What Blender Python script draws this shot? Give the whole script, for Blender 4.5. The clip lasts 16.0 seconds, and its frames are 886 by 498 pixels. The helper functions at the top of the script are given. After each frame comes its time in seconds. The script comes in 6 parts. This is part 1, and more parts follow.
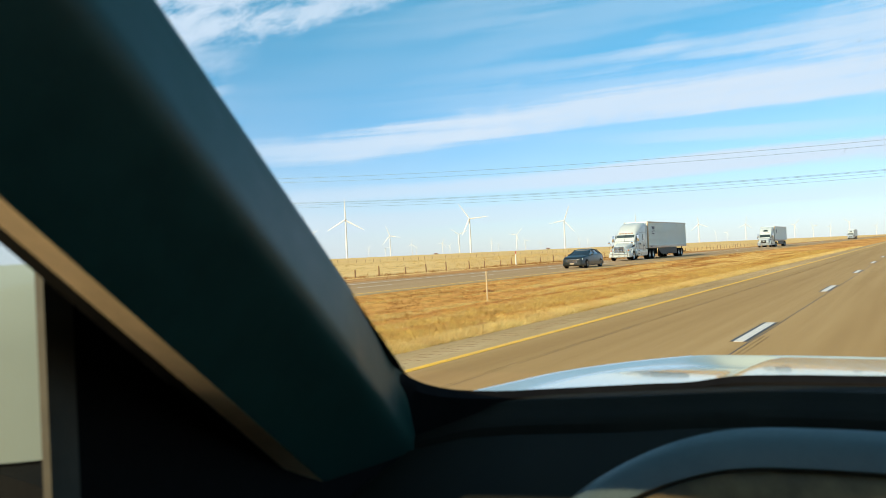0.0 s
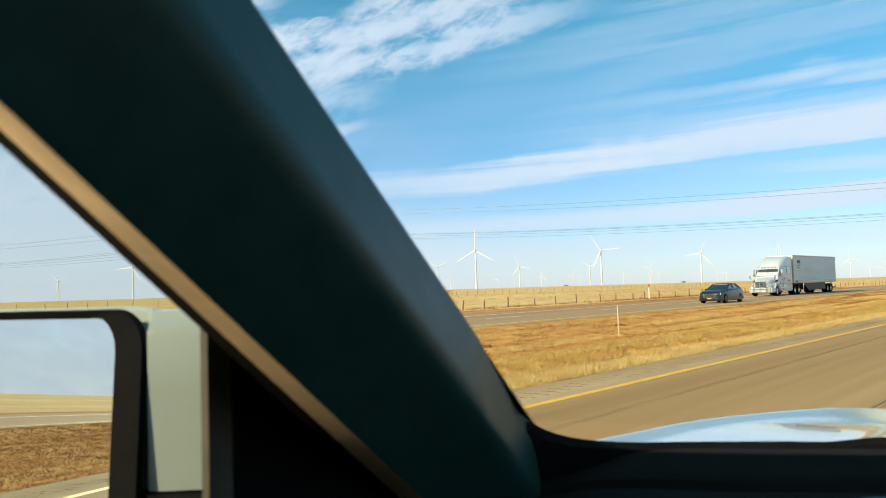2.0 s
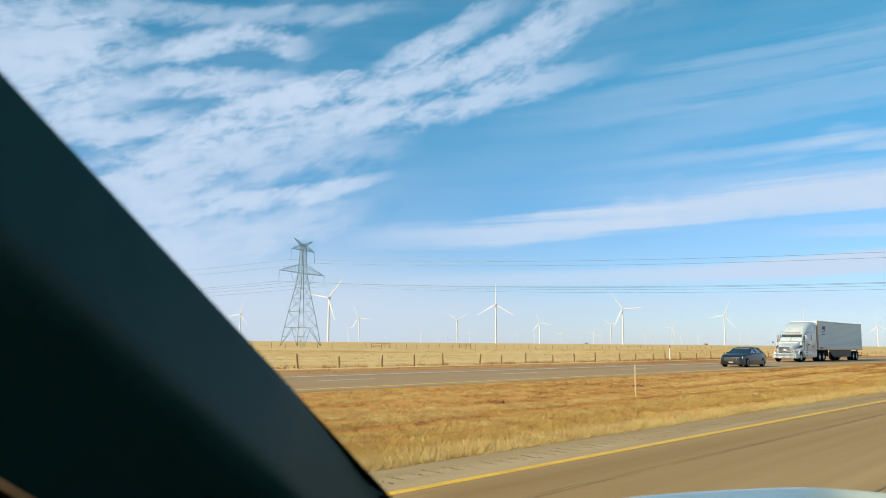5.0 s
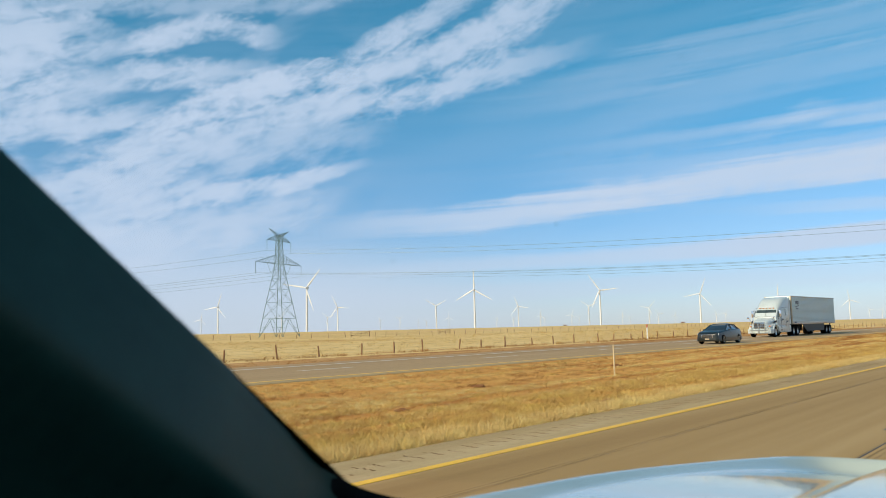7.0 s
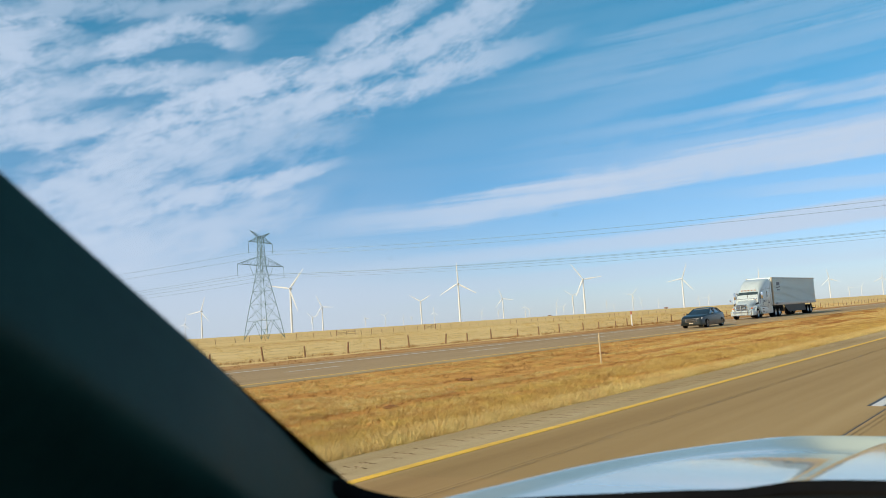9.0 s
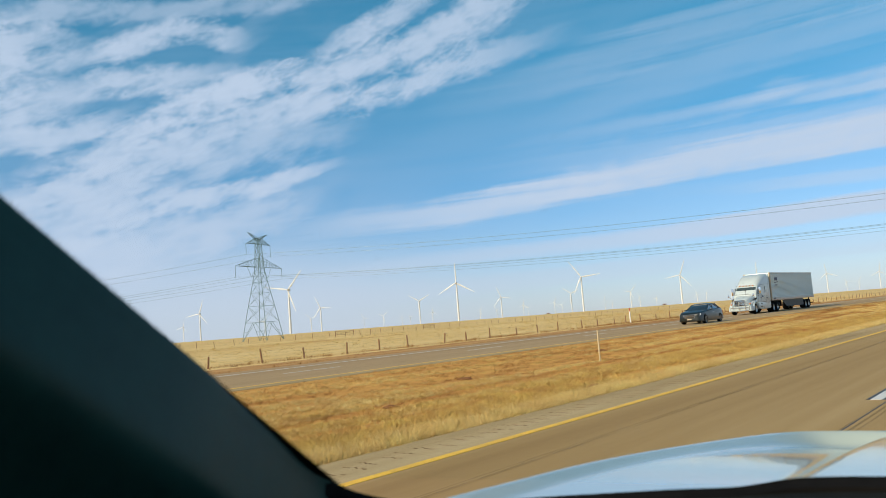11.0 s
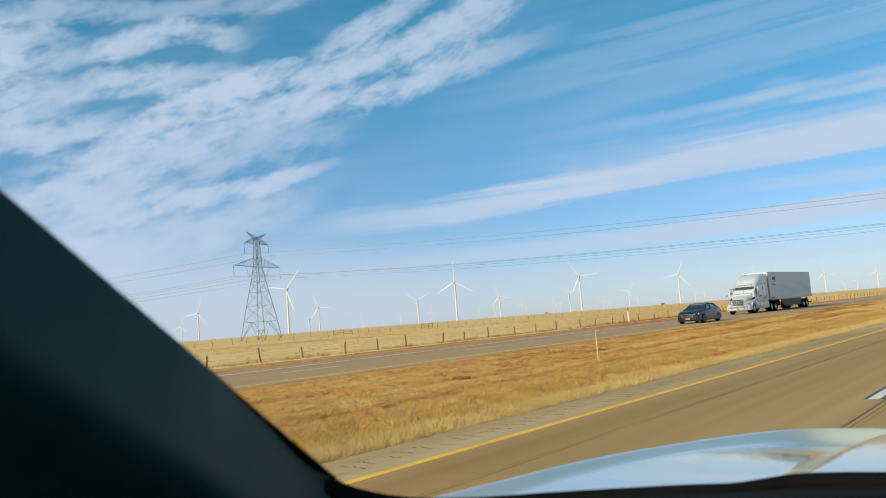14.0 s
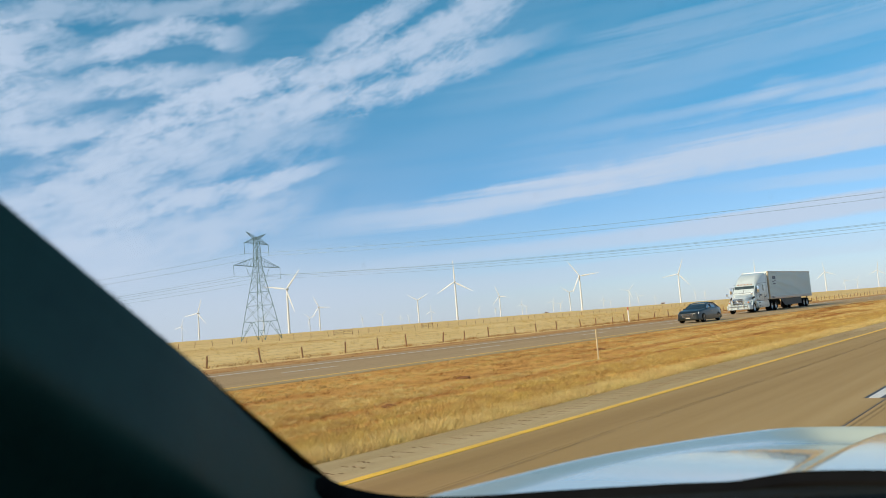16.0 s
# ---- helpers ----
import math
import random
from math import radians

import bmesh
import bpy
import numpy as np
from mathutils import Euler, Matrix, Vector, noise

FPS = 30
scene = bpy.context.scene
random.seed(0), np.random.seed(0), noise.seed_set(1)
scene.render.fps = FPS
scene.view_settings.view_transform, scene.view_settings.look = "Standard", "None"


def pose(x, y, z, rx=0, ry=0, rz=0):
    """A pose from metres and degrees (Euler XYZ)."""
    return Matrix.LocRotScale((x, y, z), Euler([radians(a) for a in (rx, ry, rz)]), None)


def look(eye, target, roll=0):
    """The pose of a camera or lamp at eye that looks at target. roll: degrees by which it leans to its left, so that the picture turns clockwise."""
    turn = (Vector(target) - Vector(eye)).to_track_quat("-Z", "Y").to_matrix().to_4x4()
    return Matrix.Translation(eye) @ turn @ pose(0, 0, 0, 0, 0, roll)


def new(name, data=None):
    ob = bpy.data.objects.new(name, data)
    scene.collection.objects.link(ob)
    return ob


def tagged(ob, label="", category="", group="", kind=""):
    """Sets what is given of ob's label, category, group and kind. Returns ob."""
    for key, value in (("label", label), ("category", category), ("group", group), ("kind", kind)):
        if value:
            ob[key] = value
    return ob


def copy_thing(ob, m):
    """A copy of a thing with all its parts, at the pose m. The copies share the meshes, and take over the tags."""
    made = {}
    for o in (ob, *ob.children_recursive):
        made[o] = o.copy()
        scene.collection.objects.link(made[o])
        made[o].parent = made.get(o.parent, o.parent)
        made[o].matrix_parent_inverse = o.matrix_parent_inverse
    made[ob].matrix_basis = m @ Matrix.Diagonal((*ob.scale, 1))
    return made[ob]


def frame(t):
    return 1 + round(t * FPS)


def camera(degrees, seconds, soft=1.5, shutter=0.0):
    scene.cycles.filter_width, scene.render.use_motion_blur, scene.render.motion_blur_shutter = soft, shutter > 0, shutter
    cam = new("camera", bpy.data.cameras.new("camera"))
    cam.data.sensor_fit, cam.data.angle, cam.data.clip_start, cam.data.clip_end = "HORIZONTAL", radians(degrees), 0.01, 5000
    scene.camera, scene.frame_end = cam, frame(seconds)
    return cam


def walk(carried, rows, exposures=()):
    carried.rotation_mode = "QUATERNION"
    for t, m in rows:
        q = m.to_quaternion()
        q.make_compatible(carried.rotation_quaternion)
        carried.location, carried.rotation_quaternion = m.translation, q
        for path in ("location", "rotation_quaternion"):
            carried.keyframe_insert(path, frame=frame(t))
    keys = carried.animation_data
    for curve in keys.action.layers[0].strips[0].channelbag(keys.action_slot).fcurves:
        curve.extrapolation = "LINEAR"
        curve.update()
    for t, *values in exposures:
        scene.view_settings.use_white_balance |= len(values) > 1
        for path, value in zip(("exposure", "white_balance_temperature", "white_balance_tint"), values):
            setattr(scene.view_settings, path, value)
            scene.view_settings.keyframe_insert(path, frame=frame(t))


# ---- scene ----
cam = camera(58.0, 16.0, soft=0.85)
PATH = [
    (0, pose(-0.014, -0.226, 1.563, 90.35, 2.58, 31.10)),
    (0.5, pose(-0.014, -0.224, 1.560, 90.12, 2.57, 31.47)),
    (1, pose(-0.015, -0.231, 1.577, 90.11, 2.47, 31.98)),
    (1.5, pose(-0.022, -0.224, 1.574, 90.98, 1.55, 35.59)),
    (2, pose(0.003, -0.247, 1.582, 92.91, 1.67, 40.35)),
    (2.5, pose(0.002, -0.235, 1.594, 95.00, 0.56, 42.39)),
    (3, pose(0.020, -0.217, 1.588, 95.82, -0.00, 42.44)),
    (3.5, pose(0.038, -0.163, 1.584, 96.36, -0.49, 42.00)),
    (4, pose(0.045, -0.119, 1.585, 96.71, -0.54, 41.89)),
    (6.5, pose(0.015, -0.007, 1.555, 96.30, 0.25, 40.89)),
    (7, pose(0.010, 0.001, 1.559, 95.69, 1.31, 40.24)),
    (7.5, pose(0.001, 0.008, 1.557, 95.50, 2.08, 39.86)),
    (8, pose(-0.008, 0.015, 1.555, 95.37, 2.65, 39.54)),
    (8.5, pose(-0.004, 0.008, 1.557, 95.29, 3.22, 39.34)),
    (9, pose(-0.000, -0.000, 1.560, 95.28, 3.65, 39.20)),
    (11.5, pose(-0.002, 0.011, 1.560, 95.22, 4.41, 39.11)),
    (12, pose(-0.002, 0.009, 1.560, 95.22, 4.41, 39.10)),
    (12.5, pose(-0.002, 0.007, 1.559, 95.21, 4.41, 39.08)),
    (13, pose(-0.002, 0.004, 1.559, 95.19, 4.45, 39.02)),
    (13.5, pose(-0.002, 0.007, 1.558, 95.17, 4.49, 39.05)),
    (14, pose(-0.003, 0.010, 1.557, 95.18, 4.39, 38.99)),
    (14.5, pose(-0.003, 0.013, 1.556, 95.14, 4.43, 39.05)),
    (15, pose(-0.004, 0.016, 1.555, 95.10, 4.44, 38.95)),
    (15.5, pose(-0.005, 0.019, 1.554, 95.14, 4.40, 38.97)),
    (16, pose(-0.005, 0.021, 1.554, 95.16, 4.46, 39.00)),
]
EXPOSURES = [(0, 0.29, 6850, 7), (1.5, 0.30, 6880, 7), (2.5, 0.29, 6850, 8), (3.5, 0.21, 6620, 9), (4, 0.17, 6520, 9.5), (6.5, 0.0, 6480, 10), (9, -0.05, 6480, 10), (16, -0.07, 6480, 10)]
cam.data.dof.use_dof, cam.data.dof.focus_distance, cam.data.dof.aperture_fstop = True, 60.0, 11.0
walk(cam, PATH, EXPOSURES)

# ---- helpers of this scene ----


class Nodes:
    """Short notation for node trees: sockets in, sockets out."""

    def __init__(self, tree):
        self.tree = tree
        self.tree.nodes.clear()

    def add(self, kind, inputs=None, **props):
        n = self.tree.nodes.new(kind)
        for k, v in props.items():
            setattr(n, k, v)
        for k, v in (inputs or {}).items():
            if isinstance(v, bpy.types.NodeSocket):
                self.tree.links.new(v, n.inputs[k])
            else:
                n.inputs[k].default_value = v
        return n

    def m(self, op, a, b=None, c=None, clamp=False):
        ins = {0: a}
        if b is not None:
            ins[1] = b
        if c is not None:
            ins[2] = c
        return self.add("ShaderNodeMath", ins, operation=op, use_clamp=clamp).outputs[0]

    def step(self, x, a, b, lo=0.0, hi=1.0):
        n = self.add("ShaderNodeMapRange", {0: x, 1: a, 2: b, 3: lo, 4: hi}, interpolation_type="SMOOTHSTEP")
        return n.outputs[0]

    def mix(self, f, a, b, blend="MIX"):
        n = self.add("ShaderNodeMix", data_type="RGBA", blend_type=blend)
        for k, v in ((0, f), (6, a), (7, b)):
            if isinstance(v, bpy.types.NodeSocket):
                self.tree.links.new(v, n.inputs[k])
            else:
                n.inputs[k].default_value = v if k == 0 else (*v, 1) if len(v) == 3 else v
        return n.outputs[2]

    def noise(self, vec, scale, detail=4.0, rough=0.55, dist=0.0):
        return self.add("ShaderNodeTexNoise", {"Vector": vec, "Scale": scale, "Detail": detail, "Roughness": rough, "Distortion": dist}).outputs[0]

    def xyz(self, x, y, z):
        return self.add("ShaderNodeCombineXYZ", {0: x, 1: y, 2: z}).outputs[0]

    def ramp(self, f, stops):
        n = self.add("ShaderNodeValToRGB", {0: f})
        e = n.color_ramp.elements
        while len(e) < len(stops):
            e.new(0.5)
        for el, (p, c) in zip(e, stops):
            el.position, el.color = p, (c, c, c, 1) if isinstance(c, (int, float)) else (*c, 1)
        return n.outputs[0]


# ---- sky and sun ----
SUN_FROM = Vector((-0.30, -1.0, 0.0)).normalized()
SUN_ELEVATION = radians(27)
sun = new("sun", bpy.data.lights.new("sun", "SUN"))
sun.data.energy, sun.data.angle, sun.data.color = 4.9, radians(0.5), (1.0, 0.81, 0.57)
sun_way = Vector((SUN_FROM.x * math.cos(SUN_ELEVATION), SUN_FROM.y * math.cos(SUN_ELEVATION), math.sin(SUN_ELEVATION)))
sun.matrix_world = look((0, 0, 60), Vector((0, 0, 60)) - sun_way)

world = bpy.data.worlds.new("world")
scene.world = world
world.use_nodes = True
w = Nodes(world.node_tree)
sky = w.add("ShaderNodeTexSky", sky_type="NISHITA", sun_disc=False, sun_elevation=SUN_ELEVATION,
            sun_rotation=math.atan2(SUN_FROM.x, SUN_FROM.y), altitude=1000.0, air_density=1.0, dust_density=0.6, ozone_density=2.5)
d = w.add("ShaderNodeSeparateXYZ", {0: w.add("ShaderNodeTexCoord").outputs["Generated"]})
dx, dy, dz = d.outputs
AZ = w.m("MULTIPLY", w.m("ARCTAN2", w.m("MULTIPLY", dx, -1.0), dy), 57.2958)      # degrees left of the road's heading
EL = w.m("MULTIPLY", w.m("ARCSINE", dz), 57.2958)                                  # degrees over the horizon
flow = w.m("MULTIPLY_ADD", AZ, 0.26, EL)                                           # across the wisps
fine = w.noise(w.xyz(w.m("MULTIPLY", AZ, 0.50), w.m("MULTIPLY", flow, 1.05), 0.0), 1.0, 9.0, 0.66, 0.25)
puff = w.noise(w.xyz(w.m("MULTIPLY", AZ, 0.16), w.m("MULTIPLY", flow, 0.42), 9.0), 1.0, 4.0, 0.5, 0.3)
broad = w.noise(w.xyz(w.m("MULTIPLY", AZ, 0.05), w.m("MULTIPLY", flow, 0.20), 3.0), 1.0, 3.0, 0.5, 0.2)
streak = w.noise(w.xyz(w.m("MULTIPLY", AZ, 0.030), w.m("MULTIPLY_ADD", AZ, 0.05, w.m("MULTIPLY", EL, 1.1)), 7.0), 1.0, 6.0, 0.6, 0.1)
AZ_SHARE = w.m("DIVIDE", AZ, 100.0, clamp=True)
ragged = w.m("MULTIPLY_ADD", w.m("SUBTRACT", fine, 0.5), 2.9, w.m("MULTIPLY", w.m("SUBTRACT", puff, 0.5), 2.2))
smooth_edge = w.m("MULTIPLY_ADD", w.m("SUBTRACT", fine, 0.5), 0.8, w.m("MULTIPLY", w.m("SUBTRACT", streak, 0.5), 3.2))


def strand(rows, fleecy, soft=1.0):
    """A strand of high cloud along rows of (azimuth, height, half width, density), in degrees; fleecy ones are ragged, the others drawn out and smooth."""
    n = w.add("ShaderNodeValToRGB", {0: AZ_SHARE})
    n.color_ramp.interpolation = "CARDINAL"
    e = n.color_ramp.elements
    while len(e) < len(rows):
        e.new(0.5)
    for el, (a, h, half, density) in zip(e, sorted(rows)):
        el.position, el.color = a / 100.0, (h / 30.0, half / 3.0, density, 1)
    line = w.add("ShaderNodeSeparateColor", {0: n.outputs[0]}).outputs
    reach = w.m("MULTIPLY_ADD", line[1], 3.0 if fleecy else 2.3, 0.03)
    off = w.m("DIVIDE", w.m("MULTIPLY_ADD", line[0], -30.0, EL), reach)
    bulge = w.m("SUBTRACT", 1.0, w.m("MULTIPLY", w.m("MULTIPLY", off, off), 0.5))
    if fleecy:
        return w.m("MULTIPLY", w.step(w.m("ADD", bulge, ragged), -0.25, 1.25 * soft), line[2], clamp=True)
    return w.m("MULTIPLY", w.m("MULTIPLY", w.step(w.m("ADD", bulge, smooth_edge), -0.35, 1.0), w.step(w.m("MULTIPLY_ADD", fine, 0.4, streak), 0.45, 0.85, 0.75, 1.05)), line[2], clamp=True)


def gather(*fs):
    """Layers of cloud, one over another."""
    clear = 1.0
    for f in fs:
        clear = w.m("MULTIPLY", clear, w.m("SUBTRACT", 1.0, f, clamp=True))
    return w.m("SUBTRACT", 1.0, clear)


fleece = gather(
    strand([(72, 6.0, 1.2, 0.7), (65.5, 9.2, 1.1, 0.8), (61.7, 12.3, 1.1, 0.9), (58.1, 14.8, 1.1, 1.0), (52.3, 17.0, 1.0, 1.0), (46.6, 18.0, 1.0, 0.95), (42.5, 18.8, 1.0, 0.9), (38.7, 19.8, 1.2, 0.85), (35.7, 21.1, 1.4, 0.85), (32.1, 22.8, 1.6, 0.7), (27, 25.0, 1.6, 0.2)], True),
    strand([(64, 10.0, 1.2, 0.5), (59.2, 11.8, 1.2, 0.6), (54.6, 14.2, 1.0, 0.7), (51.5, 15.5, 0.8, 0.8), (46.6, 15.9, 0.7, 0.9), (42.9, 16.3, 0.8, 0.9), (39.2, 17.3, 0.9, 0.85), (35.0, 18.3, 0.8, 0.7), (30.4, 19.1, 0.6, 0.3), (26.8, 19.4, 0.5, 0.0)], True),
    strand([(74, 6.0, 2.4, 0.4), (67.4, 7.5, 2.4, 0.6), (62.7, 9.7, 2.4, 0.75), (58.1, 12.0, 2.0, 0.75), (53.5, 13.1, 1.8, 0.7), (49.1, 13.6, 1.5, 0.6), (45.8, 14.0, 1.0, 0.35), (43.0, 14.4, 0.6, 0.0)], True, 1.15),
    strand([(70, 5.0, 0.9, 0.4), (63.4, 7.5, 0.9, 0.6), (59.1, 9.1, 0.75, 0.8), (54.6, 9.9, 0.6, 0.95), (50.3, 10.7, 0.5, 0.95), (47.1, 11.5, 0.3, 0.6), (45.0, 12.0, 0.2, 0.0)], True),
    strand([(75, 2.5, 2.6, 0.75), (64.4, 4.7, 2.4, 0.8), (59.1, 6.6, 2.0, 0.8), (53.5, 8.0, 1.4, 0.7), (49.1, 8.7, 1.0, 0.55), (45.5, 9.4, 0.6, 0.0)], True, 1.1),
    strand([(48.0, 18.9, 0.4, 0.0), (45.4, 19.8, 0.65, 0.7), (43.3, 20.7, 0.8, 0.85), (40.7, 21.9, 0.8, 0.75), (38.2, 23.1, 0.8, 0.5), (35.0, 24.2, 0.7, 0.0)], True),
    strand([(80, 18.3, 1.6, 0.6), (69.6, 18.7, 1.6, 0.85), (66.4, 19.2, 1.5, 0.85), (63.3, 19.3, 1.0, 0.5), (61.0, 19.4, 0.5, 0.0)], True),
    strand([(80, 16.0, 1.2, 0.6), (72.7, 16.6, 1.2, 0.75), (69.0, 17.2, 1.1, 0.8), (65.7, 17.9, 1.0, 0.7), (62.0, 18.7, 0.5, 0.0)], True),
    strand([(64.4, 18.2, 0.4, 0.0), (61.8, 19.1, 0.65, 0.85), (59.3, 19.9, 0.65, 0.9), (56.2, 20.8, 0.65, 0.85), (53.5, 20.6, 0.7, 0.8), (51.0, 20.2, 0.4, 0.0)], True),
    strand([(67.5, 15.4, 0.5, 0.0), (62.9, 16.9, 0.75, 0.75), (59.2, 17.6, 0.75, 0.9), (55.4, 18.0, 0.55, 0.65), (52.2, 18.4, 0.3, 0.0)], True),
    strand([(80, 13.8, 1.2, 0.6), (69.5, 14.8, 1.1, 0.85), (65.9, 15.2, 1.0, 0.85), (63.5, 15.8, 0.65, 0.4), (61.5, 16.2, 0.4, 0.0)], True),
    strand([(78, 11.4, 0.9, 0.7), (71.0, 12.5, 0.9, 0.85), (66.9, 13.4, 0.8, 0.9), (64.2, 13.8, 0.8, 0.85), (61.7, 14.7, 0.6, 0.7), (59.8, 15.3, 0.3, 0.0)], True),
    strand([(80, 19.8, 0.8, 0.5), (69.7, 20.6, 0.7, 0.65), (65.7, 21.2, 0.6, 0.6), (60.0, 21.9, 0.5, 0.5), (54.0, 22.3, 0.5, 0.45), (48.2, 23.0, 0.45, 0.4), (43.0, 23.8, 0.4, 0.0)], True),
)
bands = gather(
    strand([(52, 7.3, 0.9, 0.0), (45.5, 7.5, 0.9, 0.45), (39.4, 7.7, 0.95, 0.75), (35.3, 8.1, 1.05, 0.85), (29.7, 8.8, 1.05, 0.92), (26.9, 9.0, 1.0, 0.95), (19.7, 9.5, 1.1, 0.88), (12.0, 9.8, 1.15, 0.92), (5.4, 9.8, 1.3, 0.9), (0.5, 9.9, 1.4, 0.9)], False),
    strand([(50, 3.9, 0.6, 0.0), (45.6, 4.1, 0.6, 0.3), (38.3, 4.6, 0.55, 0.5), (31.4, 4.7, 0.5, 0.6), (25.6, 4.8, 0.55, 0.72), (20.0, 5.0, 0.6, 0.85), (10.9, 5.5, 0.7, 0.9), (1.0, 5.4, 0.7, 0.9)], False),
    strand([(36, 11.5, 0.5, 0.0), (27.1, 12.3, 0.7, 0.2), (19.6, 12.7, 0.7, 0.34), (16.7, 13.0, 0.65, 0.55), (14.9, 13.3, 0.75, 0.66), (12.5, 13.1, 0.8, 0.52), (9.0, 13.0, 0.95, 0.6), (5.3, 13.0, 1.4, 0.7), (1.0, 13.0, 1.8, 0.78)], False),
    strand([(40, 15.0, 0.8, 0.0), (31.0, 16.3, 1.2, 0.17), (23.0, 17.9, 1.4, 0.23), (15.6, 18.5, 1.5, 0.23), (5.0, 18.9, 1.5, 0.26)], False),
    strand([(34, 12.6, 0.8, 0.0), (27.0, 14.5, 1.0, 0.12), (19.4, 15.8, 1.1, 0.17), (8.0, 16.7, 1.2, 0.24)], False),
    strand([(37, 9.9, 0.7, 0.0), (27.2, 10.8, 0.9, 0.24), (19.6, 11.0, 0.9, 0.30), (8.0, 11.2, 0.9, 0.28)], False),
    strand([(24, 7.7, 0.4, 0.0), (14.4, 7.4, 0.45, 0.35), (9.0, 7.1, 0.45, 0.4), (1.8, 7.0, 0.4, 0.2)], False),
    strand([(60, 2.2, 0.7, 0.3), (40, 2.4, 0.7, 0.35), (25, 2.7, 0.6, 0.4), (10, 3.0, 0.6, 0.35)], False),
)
behind = w.m("MULTIPLY", w.step(w.m("ABSOLUTE", AZ), 76.0, 90.0), w.step(w.m("MULTIPLY_ADD", broad, 0.6, fine), 0.70, 0.95, 0.0, 0.75))
haze = w.step(EL, 7.0, -0.5, 0.0, 0.42)
milk = w.m("MULTIPLY", w.step(w.m("MULTIPLY_ADD", AZ, -0.12, EL), 3.0, -3.5), w.step(AZ, 26.0, 50.0, 0.0, 0.80))
veil = w.m("MULTIPLY", w.step(w.m("MULTIPLY_ADD", streak, 0.5, broad), 0.50, 0.95, 0.02, 0.13), w.step(EL, 2.0, 8.0))
thin = w.m("MULTIPLY", w.m("MULTIPLY", w.step(AZ, 40.0, 54.0), w.step(puff, 0.45, 0.70, 0.0, 0.24)), w.step(EL, 22.0, 12.0, 0.6, 1.0))
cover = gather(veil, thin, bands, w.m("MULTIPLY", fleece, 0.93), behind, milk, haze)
blue = w.mix(1.0, sky.outputs[0], w.mix(w.step(EL, 0.0, 24.0), (0.78, 0.86, 1.09), (0.28, 1.15, 1.17)), "MULTIPLY")
white = w.mix(w.step(EL, 0.0, 6.0), (5.1, 5.8, 6.9), (4.95, 5.85, 7.35))
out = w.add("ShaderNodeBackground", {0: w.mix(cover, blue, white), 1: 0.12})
w.tree.links.new(out.outputs[0], w.add("ShaderNodeOutputWorld").inputs[0])

# ---- materials ----
MATS = {}


def material(name, base, rough=0.6, metal=0.0, vary=0.15, scale=8.0, fine=60.0, bump=0.1, coat=0.0, spec=0.5, tint=None, island=0.0, bump_scale=None, rough_vary=0.1, through_light=0.0, sheen=0.0):
    """A surface with two scales of variation in colour, a varied roughness and a fine relief."""
    mat = bpy.data.materials.new(name)
    mat.use_nodes = True
    n = Nodes(mat.node_tree)
    co = n.add("ShaderNodeTexCoord").outputs["Object"]
    big = n.noise(co, scale, 5.0, 0.6)
    small = n.noise(co, fine, 4.0, 0.6)
    f = n.m("ADD", n.m("MULTIPLY", big, 0.65), n.m("MULTIPLY", small, 0.35))
    lo = tuple(c * (1 - vary) for c in base)
    hi = tuple(min(1.0, c * (1 + vary)) for c in (tint or base))
    col = n.mix(n.step(f, 0.32, 0.68), lo, hi)
    if island:
        rnd = n.add("ShaderNodeNewGeometry").outputs["Random Per Island"]
        col = n.mix(n.m("MULTIPLY", rnd, 1.0), n.mix(1.0, col, (1 - island,) * 3, "MULTIPLY"), col)
    ro = n.m("MULTIPLY_ADD", n.m("SUBTRACT", big, 0.5), rough_vary * 2, rough, clamp=True)
    b = n.add("ShaderNodeBsdfPrincipled", {"Base Color": col, "Roughness": ro, "Metallic": metal, "Coat Weight": coat, "Coat Roughness": 0.05, "Specular IOR Level": spec, "Sheen Weight": sheen, "Sheen Roughness": 0.4, "Sheen Tint": (0.62, 1.0, 0.86, 1)})
    if bump:
        n.tree.links.new(n.add("ShaderNodeBump", {"Strength": bump, "Distance": 0.01, "Height": n.noise(co, bump_scale or fine, 3.0)}).outputs[0], b.inputs["Normal"])
    surface = b.outputs[0]
    if through_light:
        surface = n.add("ShaderNodeMixShader", {0: through_light, 1: surface, 2: n.add("ShaderNodeBsdfTranslucent", {0: col}).outputs[0]}).outputs[0]
    n.tree.links.new(surface, n.add("ShaderNodeOutputMaterial").inputs[0])
    MATS[name] = mat
    return mat


